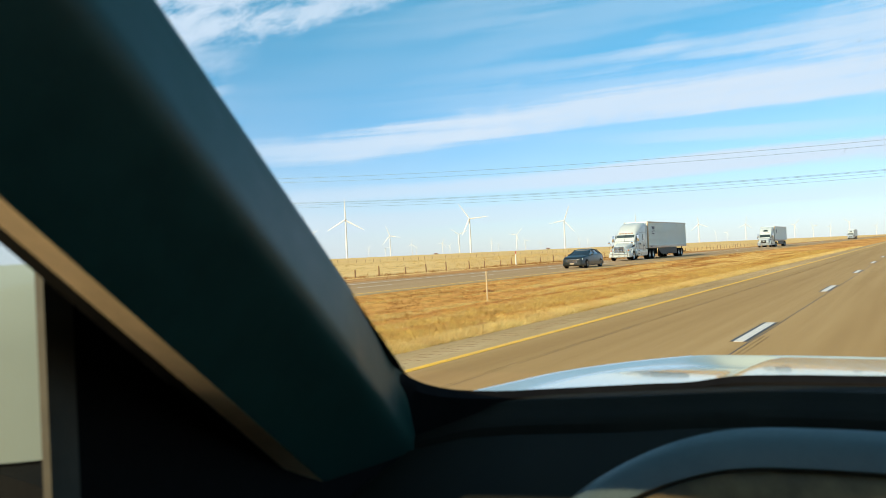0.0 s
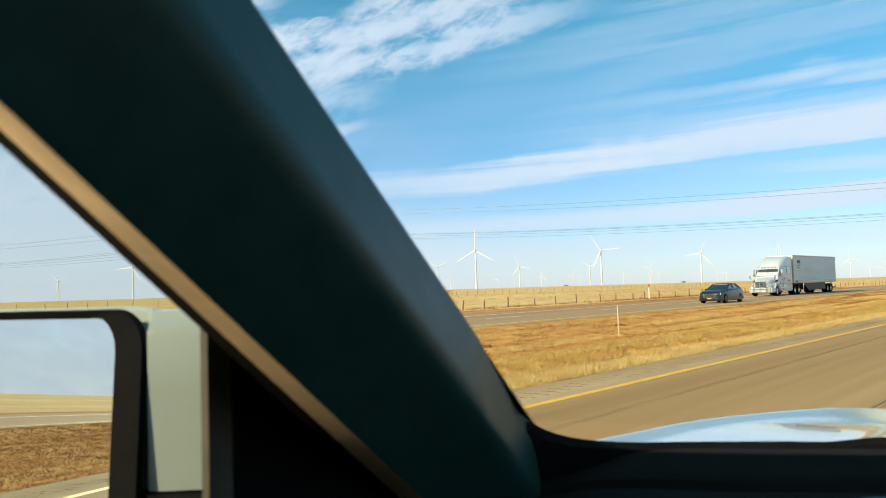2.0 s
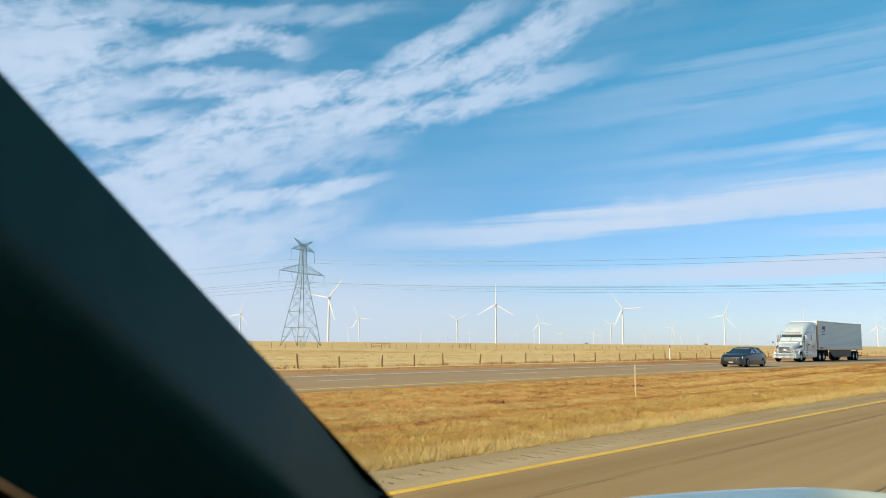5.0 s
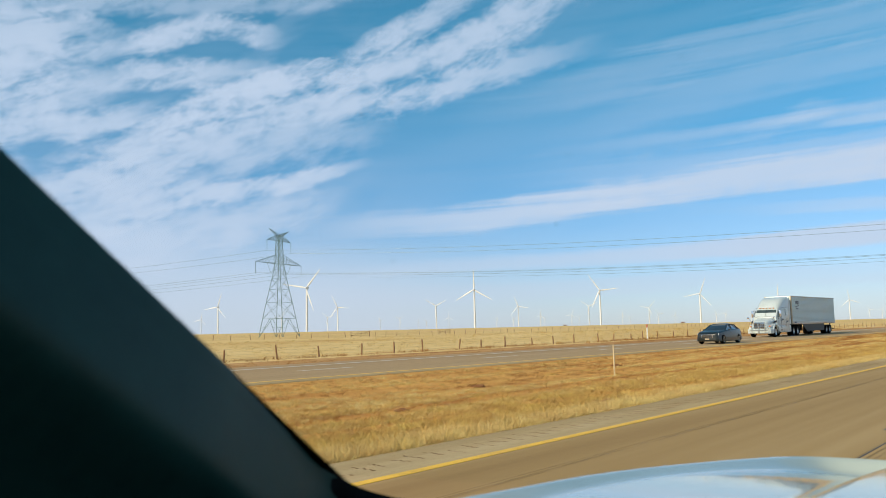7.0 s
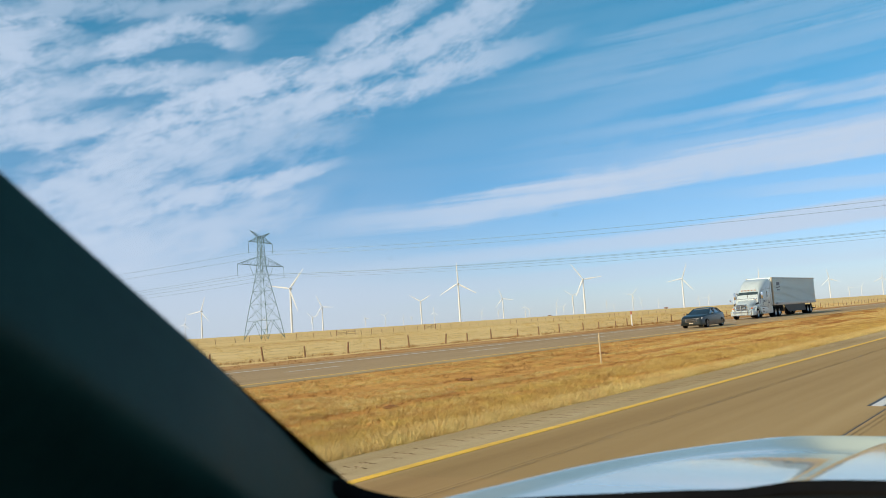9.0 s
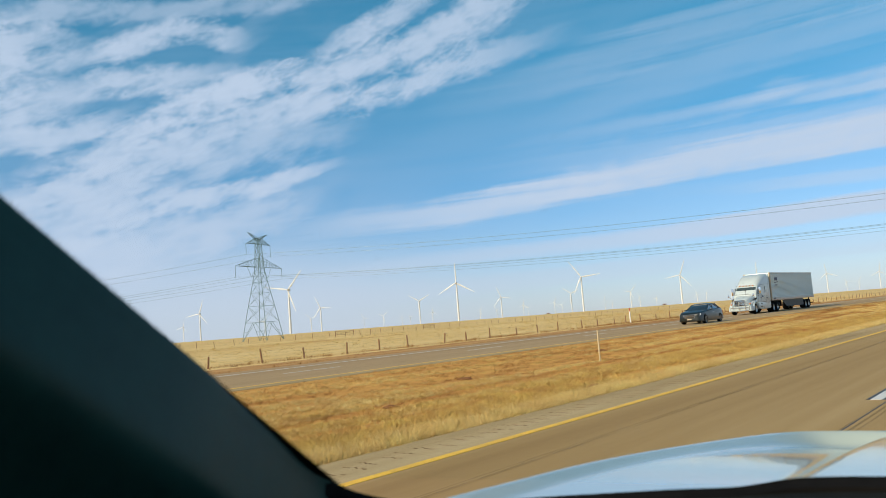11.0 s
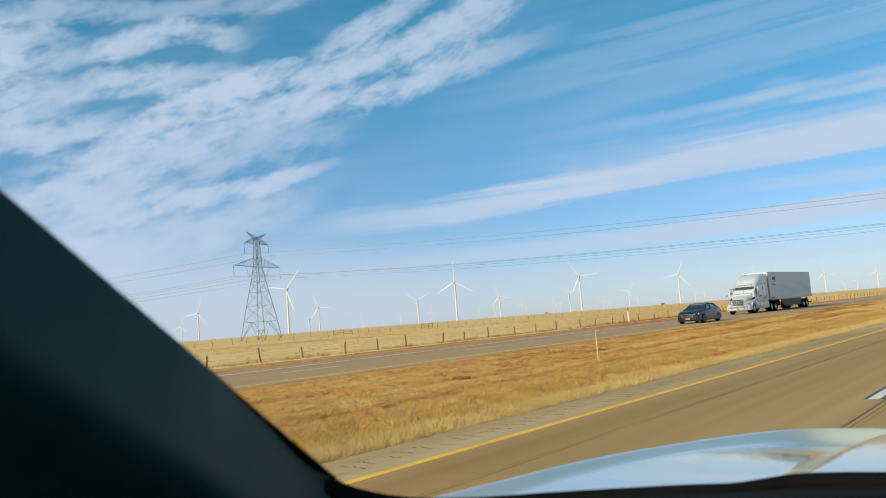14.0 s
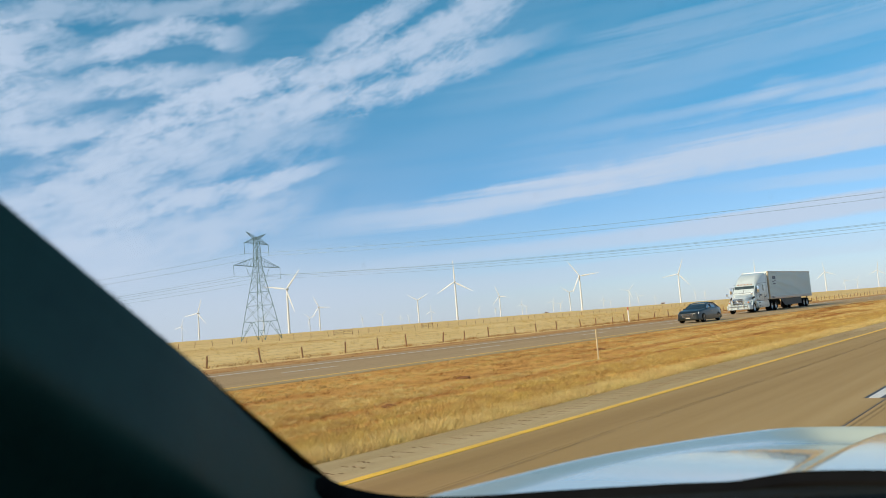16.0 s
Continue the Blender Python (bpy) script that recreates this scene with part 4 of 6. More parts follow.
def make_pylon():
    """41 m high; the crossarms lie along y."""
    t = thing("power_pylon")
    lv = [(0.0, 10.8, 10.8), (7.0, 8.8, 8.8), (13.0, 6.9, 6.9), (18.0, 5.2, 5.2), (22.0, 3.9, 3.9), (25.5, 2.8, 2.8), (28.5, 2.3, 2.3), (31.0, 2.1, 2.1), (33.6, 1.9, 1.9), (36.2, 1.7, 1.7), (38.6, 1.4, 1.4)]
    cor = lambda l, i: Vector(((-1, 1, 1, -1)[i] * l[1] * 0.5, (-1, -1, 1, 1)[i] * l[2] * 0.5, l[0])) * 1.0
    for i in range(4):
        bm = bmesh.new()
        for a, b in zip(lv, lv[1:]):
            bar(bm, cor(a, i), cor(b, i), 0.11, None, 5)
        part("leg", bm, STEEL, t)
    for i in range(4):
        j = (i + 1) % 4
        bm = bmesh.new()
        for k, (a, b) in enumerate(zip(lv, lv[1:])):
            al, ar, bl, br = cor(a, i), cor(a, j), cor(b, i), cor(b, j)
            if k == 0:
                mid = (bl + br) / 2
                bar(bm, al, mid, 0.075, None, 4), bar(bm, ar, mid, 0.075, None, 4)
                bar(bm, al.lerp(bl, 0.5), al.lerp(mid, 0.55), 0.05, None, 4), bar(bm, ar.lerp(br, 0.5), ar.lerp(mid, 0.55), 0.05, None, 4)
            else:
                bar(bm, al, br, 0.05, None, 4), bar(bm, ar, bl, 0.05, None, 4)
            bar(bm, bl, br, 0.06, None, 4)
        part("bracing", bm, STEEL, t)

    def arm(sy, z0, zt, reach, lift, half):
        bm = bmesh.new()
        tip = Vector((0, sy * reach, z0 + lift))
        for sx in (-1, 1):
            low, top = Vector((sx * half, sy * half, z0)), Vector((sx * half, sy * half, zt))
            bar(bm, low, tip, 0.08, None, 4), bar(bm, top, tip, 0.07, None, 4)
            for q in range(6):
                u0, u1 = q / 6, (q + 1) / 6
                bar(bm, low.lerp(tip, u0), top.lerp(tip, u0), 0.032, None, 4)
                bar(bm, low.lerp(tip, u1), top.lerp(tip, u0), 0.032, None, 4)
        for q in range(6):
            bar(bm, Vector((-half, sy * half, z0)).lerp(tip, q / 6), Vector((half, sy * half, z0)).lerp(tip, q / 6), 0.045, None, 4)
        part("crossarm", bm, STEEL, t)

    for sy in (-1, 1):
        arm(sy, 27.6, 31.0, 14.5, 0.0, 1.1)
        arm(sy, 36.4, 38.6, 7.4, -0.2, 0.8)
        arm(sy, 37.8, 38.8, 6.2, 2.6, 0.6)
    for y, z, ln in ((-14.5, 27.6, 4.4), (14.5, 27.6, 4.4), (-5.0, 27.6, 4.0), (5.0, 27.6, 4.0), (-7.6, 36.2, 4.4), (7.6, 36.2, 4.4)):
        bm = bmesh.new()
        if abs(y) == 5.0:
            bar(bm, (0, y - 2.6, z), (0, y, z - ln), 0.06, None, 6), bar(bm, (0, y + 2.6, z), (0, y, z - ln), 0.06, None, 6)
            part("insulator", bm, STEEL, t)
            continue
        bar(bm, (0, y, z), (0, y, z - ln), 0.06, None, 6)
        for k in range(9):
            bar(bm, (0, y, z - 0.4 - 0.38 * k), (0, y, z - 0.50 - 0.38 * k), 0.10, None, 8)
        part("insulator", bm, STEEL, t)
    return tagged(t, "grey-green steel lattice pylon standing in the prairie", "pylon", "pylons of the power line")


PY = [Vector((-241, 190, 0)), Vector((95, 288, 0)), Vector((-577, 92, 0))]
turn = math.degrees(math.atan2(LINE_WAY.y, LINE_WAY.x))
pylon = make_pylon()
pylon.matrix_basis = pose(PY[0].x, PY[0].y, ground_height(PY[0].x, PY[0].y) - 0.2, 0, 0, turn)
for p in PY[1:]:
    copy_thing(pylon, pose(p.x, p.y, ground_height(p.x, p.y) - 0.2, 0, 0, turn))
side = Vector((-LINE_WAY.y, LINE_WAY.x, 0))
SPANS = [(-14.5, 23.2), (14.5, 23.2), (-5, 23.6), (5, 23.6), (-7.6, 31.8), (7.6, 31.8)]
for a, b in ((PY[0], PY[1]), (PY[0], PY[2])):
    for off, z in SPANS:
        for twin in (-0.23, 0.23):
            bm = bmesh.new()
            pts = []
            for k in range(41):
                u = k / 40
                c = a.lerp(b, u) + side * (off + twin)
                pts.append((c.x, c.y, z - 5.2 * 4 * u * (1 - u)))
            tube(bm, pts, 0.024, 12)
            tagged(finish("power_cable", bm, CABLE), "thin silver overhead power cable strung between pylons", "cable", "cables of the power line")

# ---- vehicles on the opposite carriageway; they head towards -y, and their bumper is at y = 0 ----
TRUCK_WHITE = material("white_truck_paint", (0.52, 0.59, 0.59), 0.30, vary=0.06, scale=1.5, fine=20, bump=0.0, coat=0.5)
TRAILER_WHITE = material("dulled_trailer_sheet", (0.58, 0.69, 0.69), 0.45, vary=0.08, scale=0.9, fine=12, bump=0.05)
RAIL = material("aluminium_rail", (0.50, 0.49, 0.46), 0.42, metal=0.6, vary=0.15, scale=3)
CHROME = material("chrome", (0.75, 0.76, 0.77), 0.12, metal=1.0, vary=0.05)
DARK_PLASTIC = material("dark_underbody", (0.022, 0.021, 0.020), 0.7, vary=0.3, scale=5)
SKIRT = material("black_trailer_skirt", (0.03, 0.029, 0.027), 0.55, vary=0.25, scale=2)
DARK_GLASS = material("dark_vehicle_glass", (0.012, 0.018, 0.018), 0.05, vary=0.2, coat=1.0, bump=0)
LAMP = material("clear_headlamp", (0.62, 0.63, 0.63), 0.12, vary=0.1, coat=1.0)
AMBER = material("amber_lamp", (0.60, 0.20, 0.03), 0.2, vary=0.1, coat=1.0)
RED_TAPE = material("red_reflector", (0.45, 0.03, 0.025), 0.3, vary=0.1)
RUST_CAP = material("beige_corner_cap", (0.52, 0.43, 0.30), 0.6, vary=0.2, scale=4)
LOGO = material("dark_blue_lettering", (0.03, 0.05, 0.10), 0.5, vary=0.1)
CAR_GREY = material("dark_grey_metallic_paint", (0.010, 0.016, 0.016), 0.34, metal=0.1, vary=0.08, coat=0.25, bump=0.0)


def round_ring(y, hw, z0, z1, r, n=4, top=1.0):
    """A section across a body at y: half width, bottom, top, corner radius; top narrows the roof."""
    pts = []
    for sx, zc, a0 in ((1, z1 - r, 0), (-1, z1 - r, 90), (-1, z0 + r * 0.4, 180), (1, z0 + r * 0.4, 270)):
        rr = r if zc > (z0 + z1) / 2 else r * 0.4
        w_ = hw * (top if zc > (z0 + z1) / 2 else 1.0)
        for i in range(n + 1):
            a = radians(a0 + 90 * i / n)
            pts.append((sx * (w_ - rr) + rr * math.cos(a), y, zc + rr * math.sin(a)))
    return pts


def panel(bm, corners, thick):
    """A flat panel over four corners, thickened along its own normal."""
    c = [Vector(p) for p in corners]
    nn = (c[1] - c[0]).cross(c[3] - c[0]).normalized() * thick
    return loft(bm, [[p for p in c], [p + nn for p in c]])


TRUCK_GLASS = material("tinted_truck_glass", (0.035, 0.055, 0.052), 0.05, vary=0.3, scale=1.2, coat=1.0, bump=0)
# sections of hood and cab: y, half width, (bottom,) top, corner radius, narrowing of the top
ANGULAR = dict(
    shift=0.0, ribs="vertical",
    hood=((0.20, 0.78, 0.95, 1.36, 0.12, 0.9), (0.34, 0.95, 0.85, 1.50, 0.16, 0.84), (0.9, 1.06, 0.80, 1.64, 0.2, 0.80), (1.6, 1.13, 0.75, 1.78, 0.22, 0.84), (2.15, 1.17, 0.75, 1.90, 0.22, 0.9)),
    cab=((2.02, 1.14, 1.92, 0.10, 0.95), (2.34, 1.17, 2.34, 0.12, 0.93), (2.62, 1.19, 2.74, 0.16, 0.92), (2.74, 1.20, 2.92, 0.22, 0.92), (3.1, 1.21, 3.30, 0.30, 0.93), (3.55, 1.22, 3.66, 0.34, 0.94), (4.1, 1.23, 3.88, 0.30, 0.96), (4.5, 1.24, 3.98, 0.24, 0.97), (5.1, 1.24, 3.98, 0.22, 0.97)))
ROUNDED = dict(
    shift=0.55, ribs="level",
    hood=((0.24, 0.70, 0.95, 1.36, 0.16, 0.85), (0.40, 0.92, 0.80, 1.50, 0.22, 0.74), (0.9, 1.08, 0.72, 1.66, 0.30, 0.72), (1.5, 1.15, 0.70, 1.80, 0.32, 0.76), (2.15, 1.18, 0.70, 1.94, 0.28, 0.86)),
    cab=((1.98, 1.14, 1.95, 0.12, 0.95), (2.34, 1.18, 2.36, 0.16, 0.92), (2.70, 1.20, 2.76, 0.24, 0.90), (2.84, 1.21, 2.90, 0.32, 0.90), (3.15, 1.22, 3.20, 0.48, 0.91), (3.6, 1.23, 3.54, 0.56, 0.93), (4.2, 1.24, 3.82, 0.52, 0.95), (4.9, 1.25, 3.96, 0.40, 0.97), (5.6, 1.25, 3.99, 0.26, 0.98)))


def side_line(bm, sx, pts, r=0.012):
    """A thin seam along the side of a cab."""
    return tube(bm, [(sx * x, y, z) for x, y, z in pts], r, 5)


def make_truck(style, label, name="semi_truck"):
    t = thing(name)
    sh, is_round = style["shift"], style["ribs"] == "level"
    # tractor
    bm = bmesh.new()
    loft(bm, [round_ring(y, hw, z0, z1, r, 5, tp) for y, hw, z0, z1, r, tp in style["hood"]])
    part("engine_hood", bm, TRUCK_WHITE, t)
    bm = bmesh.new()
    loft(bm, [round_ring(y, hw, 0.78, z1, r, 6, tp) for y, hw, z1, r, tp in style["cab"]])
    cab = part("cab", bm, TRUCK_WHITE, t)
    bm = bmesh.new()
    panel(bm, ((-1.00, 2.06, 1.99), (1.00, 2.06, 1.99), (0.95, 2.59, 2.68), (-0.95, 2.59, 2.68)), -0.035)
    part("windshield", bm, TRUCK_GLASS, cab, "dark sloping windshield")
    bm = bmesh.new()
    bar(bm, (0, 2.03, 2.0), (0, 2.56, 2.70), 0.016, None, 6)
    bar(bm, (-1.0, 2.02, 1.985), (1.0, 2.02, 1.985), 0.022, None, 6)
    part("windshield_frame", bm, DARK_PLASTIC, cab, "black windshield surround")
    bm = bmesh.new()
    if is_round:
        panel(bm, ((-0.85, 2.78, 2.84), (0.85, 2.78, 2.84), (0.80, 2.84, 2.90), (-0.80, 2.84, 2.90)), -0.05)
        part("sun_visor", bm, TRUCK_WHITE, cab, "white visor lip over the windshield")
    else:
        panel(bm, ((-0.44, 2.90, 3.115), (0.44, 2.90, 3.115), (0.38, 3.22, 3.42), (-0.38, 3.22, 3.42)), -0.03)
        part("skylight", bm, TRUCK_GLASS, cab, "small dark roof window")
    for sx in (-1, 1):
        bm = bmesh.new()
        panel(bm, [(sx * 1.190, 2.46, 1.93), (sx * 1.210, 3.12, 1.93), (sx * 1.175, 3.12, 2.62), (sx * 1.155, 2.76, 2.62)], 0.025 * sx)
        part("side_window", bm, TRUCK_GLASS, cab, "dark side window")
        bm = bmesh.new()
        if is_round:
            panel(bm, [(sx * 1.235, 4.42, 2.10), (sx * 1.235, 4.72, 2.10), (sx * 1.225, 4.72, 2.72), (sx * 1.225, 4.42, 2.72)], 0.022 * sx)
        else:
            panel(bm, [(sx * 1.225, 3.90, 2.95), (sx * 1.23, 4.42, 2.95), (sx * 1.205, 4.42, 3.45), (sx * 1.20, 4.02, 3.45)], 0.030 * sx)
        part("sleeper_window", bm, TRUCK_GLASS, cab, "small dark sleeper window")
        bm = bmesh.new()
        box(bm, sx * 1.26, sx * 1.46, 2.36, 2.50, 1.95, 2.65, 0.05, 3)
        bar(bm, (sx * 1.15, 2.45, 2.1), (sx * 1.3, 2.43, 2.1), 0.03), bar(bm, (sx * 1.15, 2.45, 2.55), (sx * 1.3, 2.43, 2.55), 0.03)
        part("door_mirror", bm, CHROME, cab, "tall chrome door mirror")
        bm = bmesh.new()
        bar(bm, (sx * 0.95, 0.95, 1.50), (sx * 1.22, 0.78, 1.86), 0.02, None, 6)
        box(bm, sx * 1.14, sx * 1.32, 0.70, 0.80, 1.80, 2.02, 0.045, 3)
        part("hood_mirror", bm, CHROME if is_round else DARK_PLASTIC, t, "small hood mirror on a stalk")
        bm = bmesh.new()
        side_line(bm, sx, [(1.195, 2.36, 0.95), (1.20, 2.36, 1.85), (1.20, 2.72, 2.68), (1.205, 3.18, 2.68), (1.225, 3.18, 0.95)])
        side_line(bm, sx, [(1.24, 4.05 + sh, 0.95), (1.24, 4.05 + sh, 1.75), (1.24, 4.75 + sh, 1.75), (1.24, 4.75 + sh, 0.95)])
        side_line(bm, sx, [(1.225, 3.0, 2.86), (1.235, 4.0, 2.92), (1.245, 4.95 + sh, 2.94)])
        part("door_seam", bm, DARK_PLASTIC, cab, "thin dark seams round the door and locker")
        bm = bmesh.new()
        box(bm, sx * 1.21, sx * 1.25, 2.98, 3.10, 1.55, 1.62, 0.01)
        part("door_handle", bm, DARK_PLASTIC, cab, "black door handle")
        bm = bmesh.new()
        panel(bm, [(sx * 1.24, 5.05 + sh, 1.2), (sx * 1.24, 5.36 + sh, 1.2), (sx * 1.22, 5.36 + sh, 3.92), (sx * 1.22, 5.05 + sh, 3.92)], 0.03 * sx)
        part("side_extender", bm, TRUCK_WHITE if is_round else DARK_PLASTIC, cab, "tall side extender behind the sleeper")
        bm = bmesh.new()
        loft(bm, [round_ring(y, 0.15, z0, 1.12, 0.05) for y, z0 in ((2.2, 0.62), (2.7, 0.42), (5.1 + sh, 0.42), (5.45 + sh, 0.50))])
        for v in bm.verts:
            v.co.x += sx * 1.09
        fairing = part("side_fairing", bm, TRUCK_WHITE, t, "white side fairing with steps")
        bm = bmesh.new()
        for z in (0.62, 0.90):
            box(bm, sx * 1.232, sx * 1.248, 2.75, 3.25, z, z + 0.09, 0.006)
        box(bm, sx * 1.232, sx * 1.246, 2.5, 5.2 + sh, 1.125, 1.15, 0.004)
        part("step", bm, DARK_PLASTIC, fairing, "dark step treads")
        bm = bmesh.new()
        loft(bm, [[(sx * x, 1.42 + rad * math.cos(a), 0.53 + rad * math.sin(a)) for x, rad in ((0.82, 0.60), (0.84, 0.74), (1.20, 0.74), (1.24, 0.66), (1.22, 0.60))] for a in (radians(v) for v in range(-8, 189, 14))], closed=True, caps=True)
        part("fender", bm, TRUCK_WHITE, t, "white wheel arch")
        bm = bmesh.new()
        if is_round:
            panel(bm, [(sx * 0.78, 0.30, 0.96), (sx * 1.06, 0.66, 0.98), (sx * 1.08, 0.92, 1.30), (sx * 0.90, 0.44, 1.10)], -0.06 * sx)
        else:
            panel(bm, [(sx * 0.70, 0.28, 0.96), (sx * 1.04, 0.56, 0.98), (sx * 1.05, 0.68, 1.28), (sx * 0.80, 0.38, 1.20)], -0.06 * sx)
        light = part("headlight", bm, LAMP if is_round else DARK_GLASS, t, "clear swept headlight")
        bm = bmesh.new()
        bmesh.ops.create_uvsphere(bm, u_segments=10, v_segments=6, radius=0.085, matrix=Matrix.Translation((sx * 0.93, 0.42, 1.06)))
        part("lens", bm, LAMP if not is_round else AMBER, light, "bright headlight lens")
        bm = bmesh.new()
        panel(bm, [(sx * 1.05, 1.1, 1.36), (sx * 1.14, 1.80, 1.42), (sx * 1.12, 1.86, 1.64), (sx * 1.04, 1.25, 1.50)], 0.05 * sx)
        part("air_intake", bm, DARK_PLASTIC, t, "dark hood air intake")
    tall = 1.42 if is_round else 1.38
    bm = bmesh.new()
    loft(bm, [round_ring(y, 0.50, z0, z1, 0.06) for y, z0, z1 in ((0.13, 0.80, tall - 0.02), (0.30, 0.78, tall + 0.04))])
    grille = part("grille", bm, DARK_PLASTIC, t, "dark radiator grille")
    bm = bmesh.new()
    for z in (0.80, tall):
        bar(bm, (-0.5, 0.12, z), (0.5, 0.12, z), 0.03)
    for sx in (-0.5, 0.5):
        bar(bm, (sx, 0.12, 0.80), (sx, 0.12, tall), 0.03)
    part("grille_frame", bm, CHROME, grille, "chrome grille frame")
    if is_round:
        for k in range(5):
            bm = bmesh.new()
            box(bm, -0.47, 0.47, 0.09, 0.14, 0.87 + 0.11 * k, 0.91 + 0.11 * k, 0.008)
            part("grille_bar", bm, CHROME, grille, "chrome grille bar")
    else:
        bm = bmesh.new()
        box(bm, -0.16, 0.16, 0.09, 0.14, 1.14, 1.28, 0.01)
        part("badge", bm, TRUCK_WHITE, grille, "plain pale badge")
    bm = bmesh.new()
    loft(bm, [round_ring(y, hw, 0.36, 0.84, 0.10) for y, hw in ((0.0, 0.92), (0.12, 1.10), (0.5, 1.20), (0.75, 1.20))])
    bumper = part("bumper", bm, TRUCK_WHITE, t, "white front bumper")
    for sx in (-0.85, 0.85):
        bm = bmesh.new()
        box(bm, sx - 0.12, sx + 0.12, 0.02, 0.14, 0.50, 0.62, 0.02)
        part("fog_lamp", bm, LAMP, bumper, "small fog lamp")
    bm = bmesh.new()
    if is_round:
        for z in (0.42, 0.72, 1.02, 1.32):
            tube(bm, [(-0.95, 0.12, z), (-0.80, -0.14, z), (0.80, -0.14, z), (0.95, 0.12, z)] if z < 0.9 else [(-0.62, -0.14, z), (0.62, -0.14, z)], 0.032, 8)
        for sx in (-0.95, -0.62, 0.0, 0.62, 0.95):
            tube(bm, [(sx, -0.14 if abs(sx) < 0.9 else 0.02, 0.40), (sx, -0.14 if abs(sx) < 0.9 else 0.02, 1.32 if abs(sx) < 0.9 else 0.86)], 0.035, 8)
    else:
        for z in (0.45, 0.62, 0.80):
            tube(bm, [(-1.15, 0.25, z), (-0.95, -0.10, z), (0.95, -0.10, z), (1.15, 0.25, z)], 0.038, 8)
        tube(bm, [(-0.62, -0.10, 0.45), (-0.60, -0.08, 0.92), (-0.45, -0.04, 1.08), (0.45, -0.04, 1.08), (0.60, -0.08, 0.92), (0.62, -0.10, 0.45)], 0.038, 8)
    part("bull_bar", bm, CHROME, t, "chrome tubular guard bar")
    bm = bmesh.new()
    box(bm, -0.45, 0.45, 0.6, 12.0, 0.55, 1.0, 0.03)
    part("chassis", bm, DARK_PLASTIC, t, "dark chassis frame")
    for y, pair in ((1.42, False), (6.25 + sh, True), (7.55 + sh, True), (18.35 + sh, True), (19.6 + sh, True)):
        for sx in (-1, 1):
            wheel((sx * (1.02 if not pair else 0.96), y, 0.51), t, 0.51, 0.32 if not pair else 0.60)
    for y in (8.25 + sh, 20.3 + sh):
        for sx in (-1, 1):
            bm = bmesh.new()
            box(bm, sx * 0.66, sx * 1.25, y, y + 0.03, 0.25, 0.95, 0.01)
            part("mud_flap", bm, DARK_PLASTIC, t, "black mud flap")
    # trailer
    y0, y1, hw, z0, z1 = 5.65 + sh, 21.8 + sh, 1.30, 1.18, 4.11
    bm = bmesh.new()
    box(bm, -hw, hw, y0, y1, z0, z1, 0.03)
    body = part("trailer_body", bm, TRAILER_WHITE, t, "dull white box trailer")
    for sx in (-1, 1):
        if not is_round:
            for k in range(13):
                bm = bmesh.new()
                ya, yb = y0 + 0.12 + 1.222 * k, y0 + 0.12 + 1.222 * (k + 1) - 0.02
                panel(bm, [(sx * hw, ya, z0 + 0.30), (sx * hw, yb, z0 + 0.30), (sx * hw, yb, z1 - 0.12), (sx * hw, ya, z1 - 0.12)], 0.014 * sx)
                part("side_panel", bm, TRAILER_WHITE, body)
        else:
            for k in range(20):
                bm = bmesh.new()
                za = z0 + 0.31 + 0.1255 * k
                loft(bm, [[(sx * hw, y, za), (sx * (hw + 0.030), y, za + 0.02), (sx * (hw + 0.030), y, za + 0.085), (sx * hw, y, za + 0.105)] for y in (y0 + 0.15, y1 - 0.1)])
                part("side_rib", bm, TRAILER_WHITE, body)
        bm = bmesh.new()
        box(bm, sx * hw, sx * (hw + 0.035), y0, y1, z0, z0 + 0.28, 0.008)
        part("base_rail", bm, RAIL, body, "aluminium base rail")
        bm = bmesh.new()
        box(bm, sx * hw, sx * (hw + 0.034), y0, y1, z1 - 0.11, z1 + 0.004, 0.008)
        part("top_rail", bm, RAIL, body, "aluminium top rail")
        for k in range(14):
            bm = bmesh.new()
            yy = y0 + 0.6 + 1.16 * k
            box(bm, sx * (hw + 0.034), sx * (hw + 0.041), yy, yy + 0.3, z0 + 0.05, z0 + 0.10)
            part("reflector", bm, RED_TAPE, body, "red reflective tape", smooth=False)
        bm = bmesh.new()
        panel(bm, [(sx * 1.22, 11.0 + sh, 0.42), (sx * 1.22, 17.5 + sh, 0.42), (sx * 1.22, 17.5 + sh, 1.17), (sx * 1.22, 9.4 + sh, 1.17)], -0.03 * sx)
        part("side_skirt", bm, SKIRT, t, "black side skirt under the trailer")
        bm = bmesh.new()
        box(bm, sx * (hw - 0.10), sx * (hw + 0.044), y0 - 0.02, y0 + 0.20, z0 if is_round else z1 - 0.75, z1 + 0.01, 0.04)
        part("corner_post" if is_round else "corner_cap", bm, RUST_CAP, body, "beige worn corner of the trailer")
    # mark on the near side in plain shapes, and the unit's number as bars
    cy, cz, xx = y0 + 1.9, 3.15, hw + 0.032
    bm = bmesh.new()
    if is_round:
        for k in range(3):
            box(bm, xx - 0.01, xx + 0.006, cy - 0.45 + 0.36 * k, cy - 0.17 + 0.36 * k, cz + 0.10, cz + 0.44)
        tube(bm, [(xx, cy - 0.62 + 1.2 * u, cz - 0.10 - 0.30 * u * (1 - u) + 0.12 * u) for u in (i / 10 for i in range(11))], 0.035, 6)
        for k in range(5):
            box(bm, xx - 0.01, xx + 0.006, cy - 0.50 + 0.20 * k, cy - 0.35 + 0.20 * k, cz - 0.42, cz - 0.32)
    else:
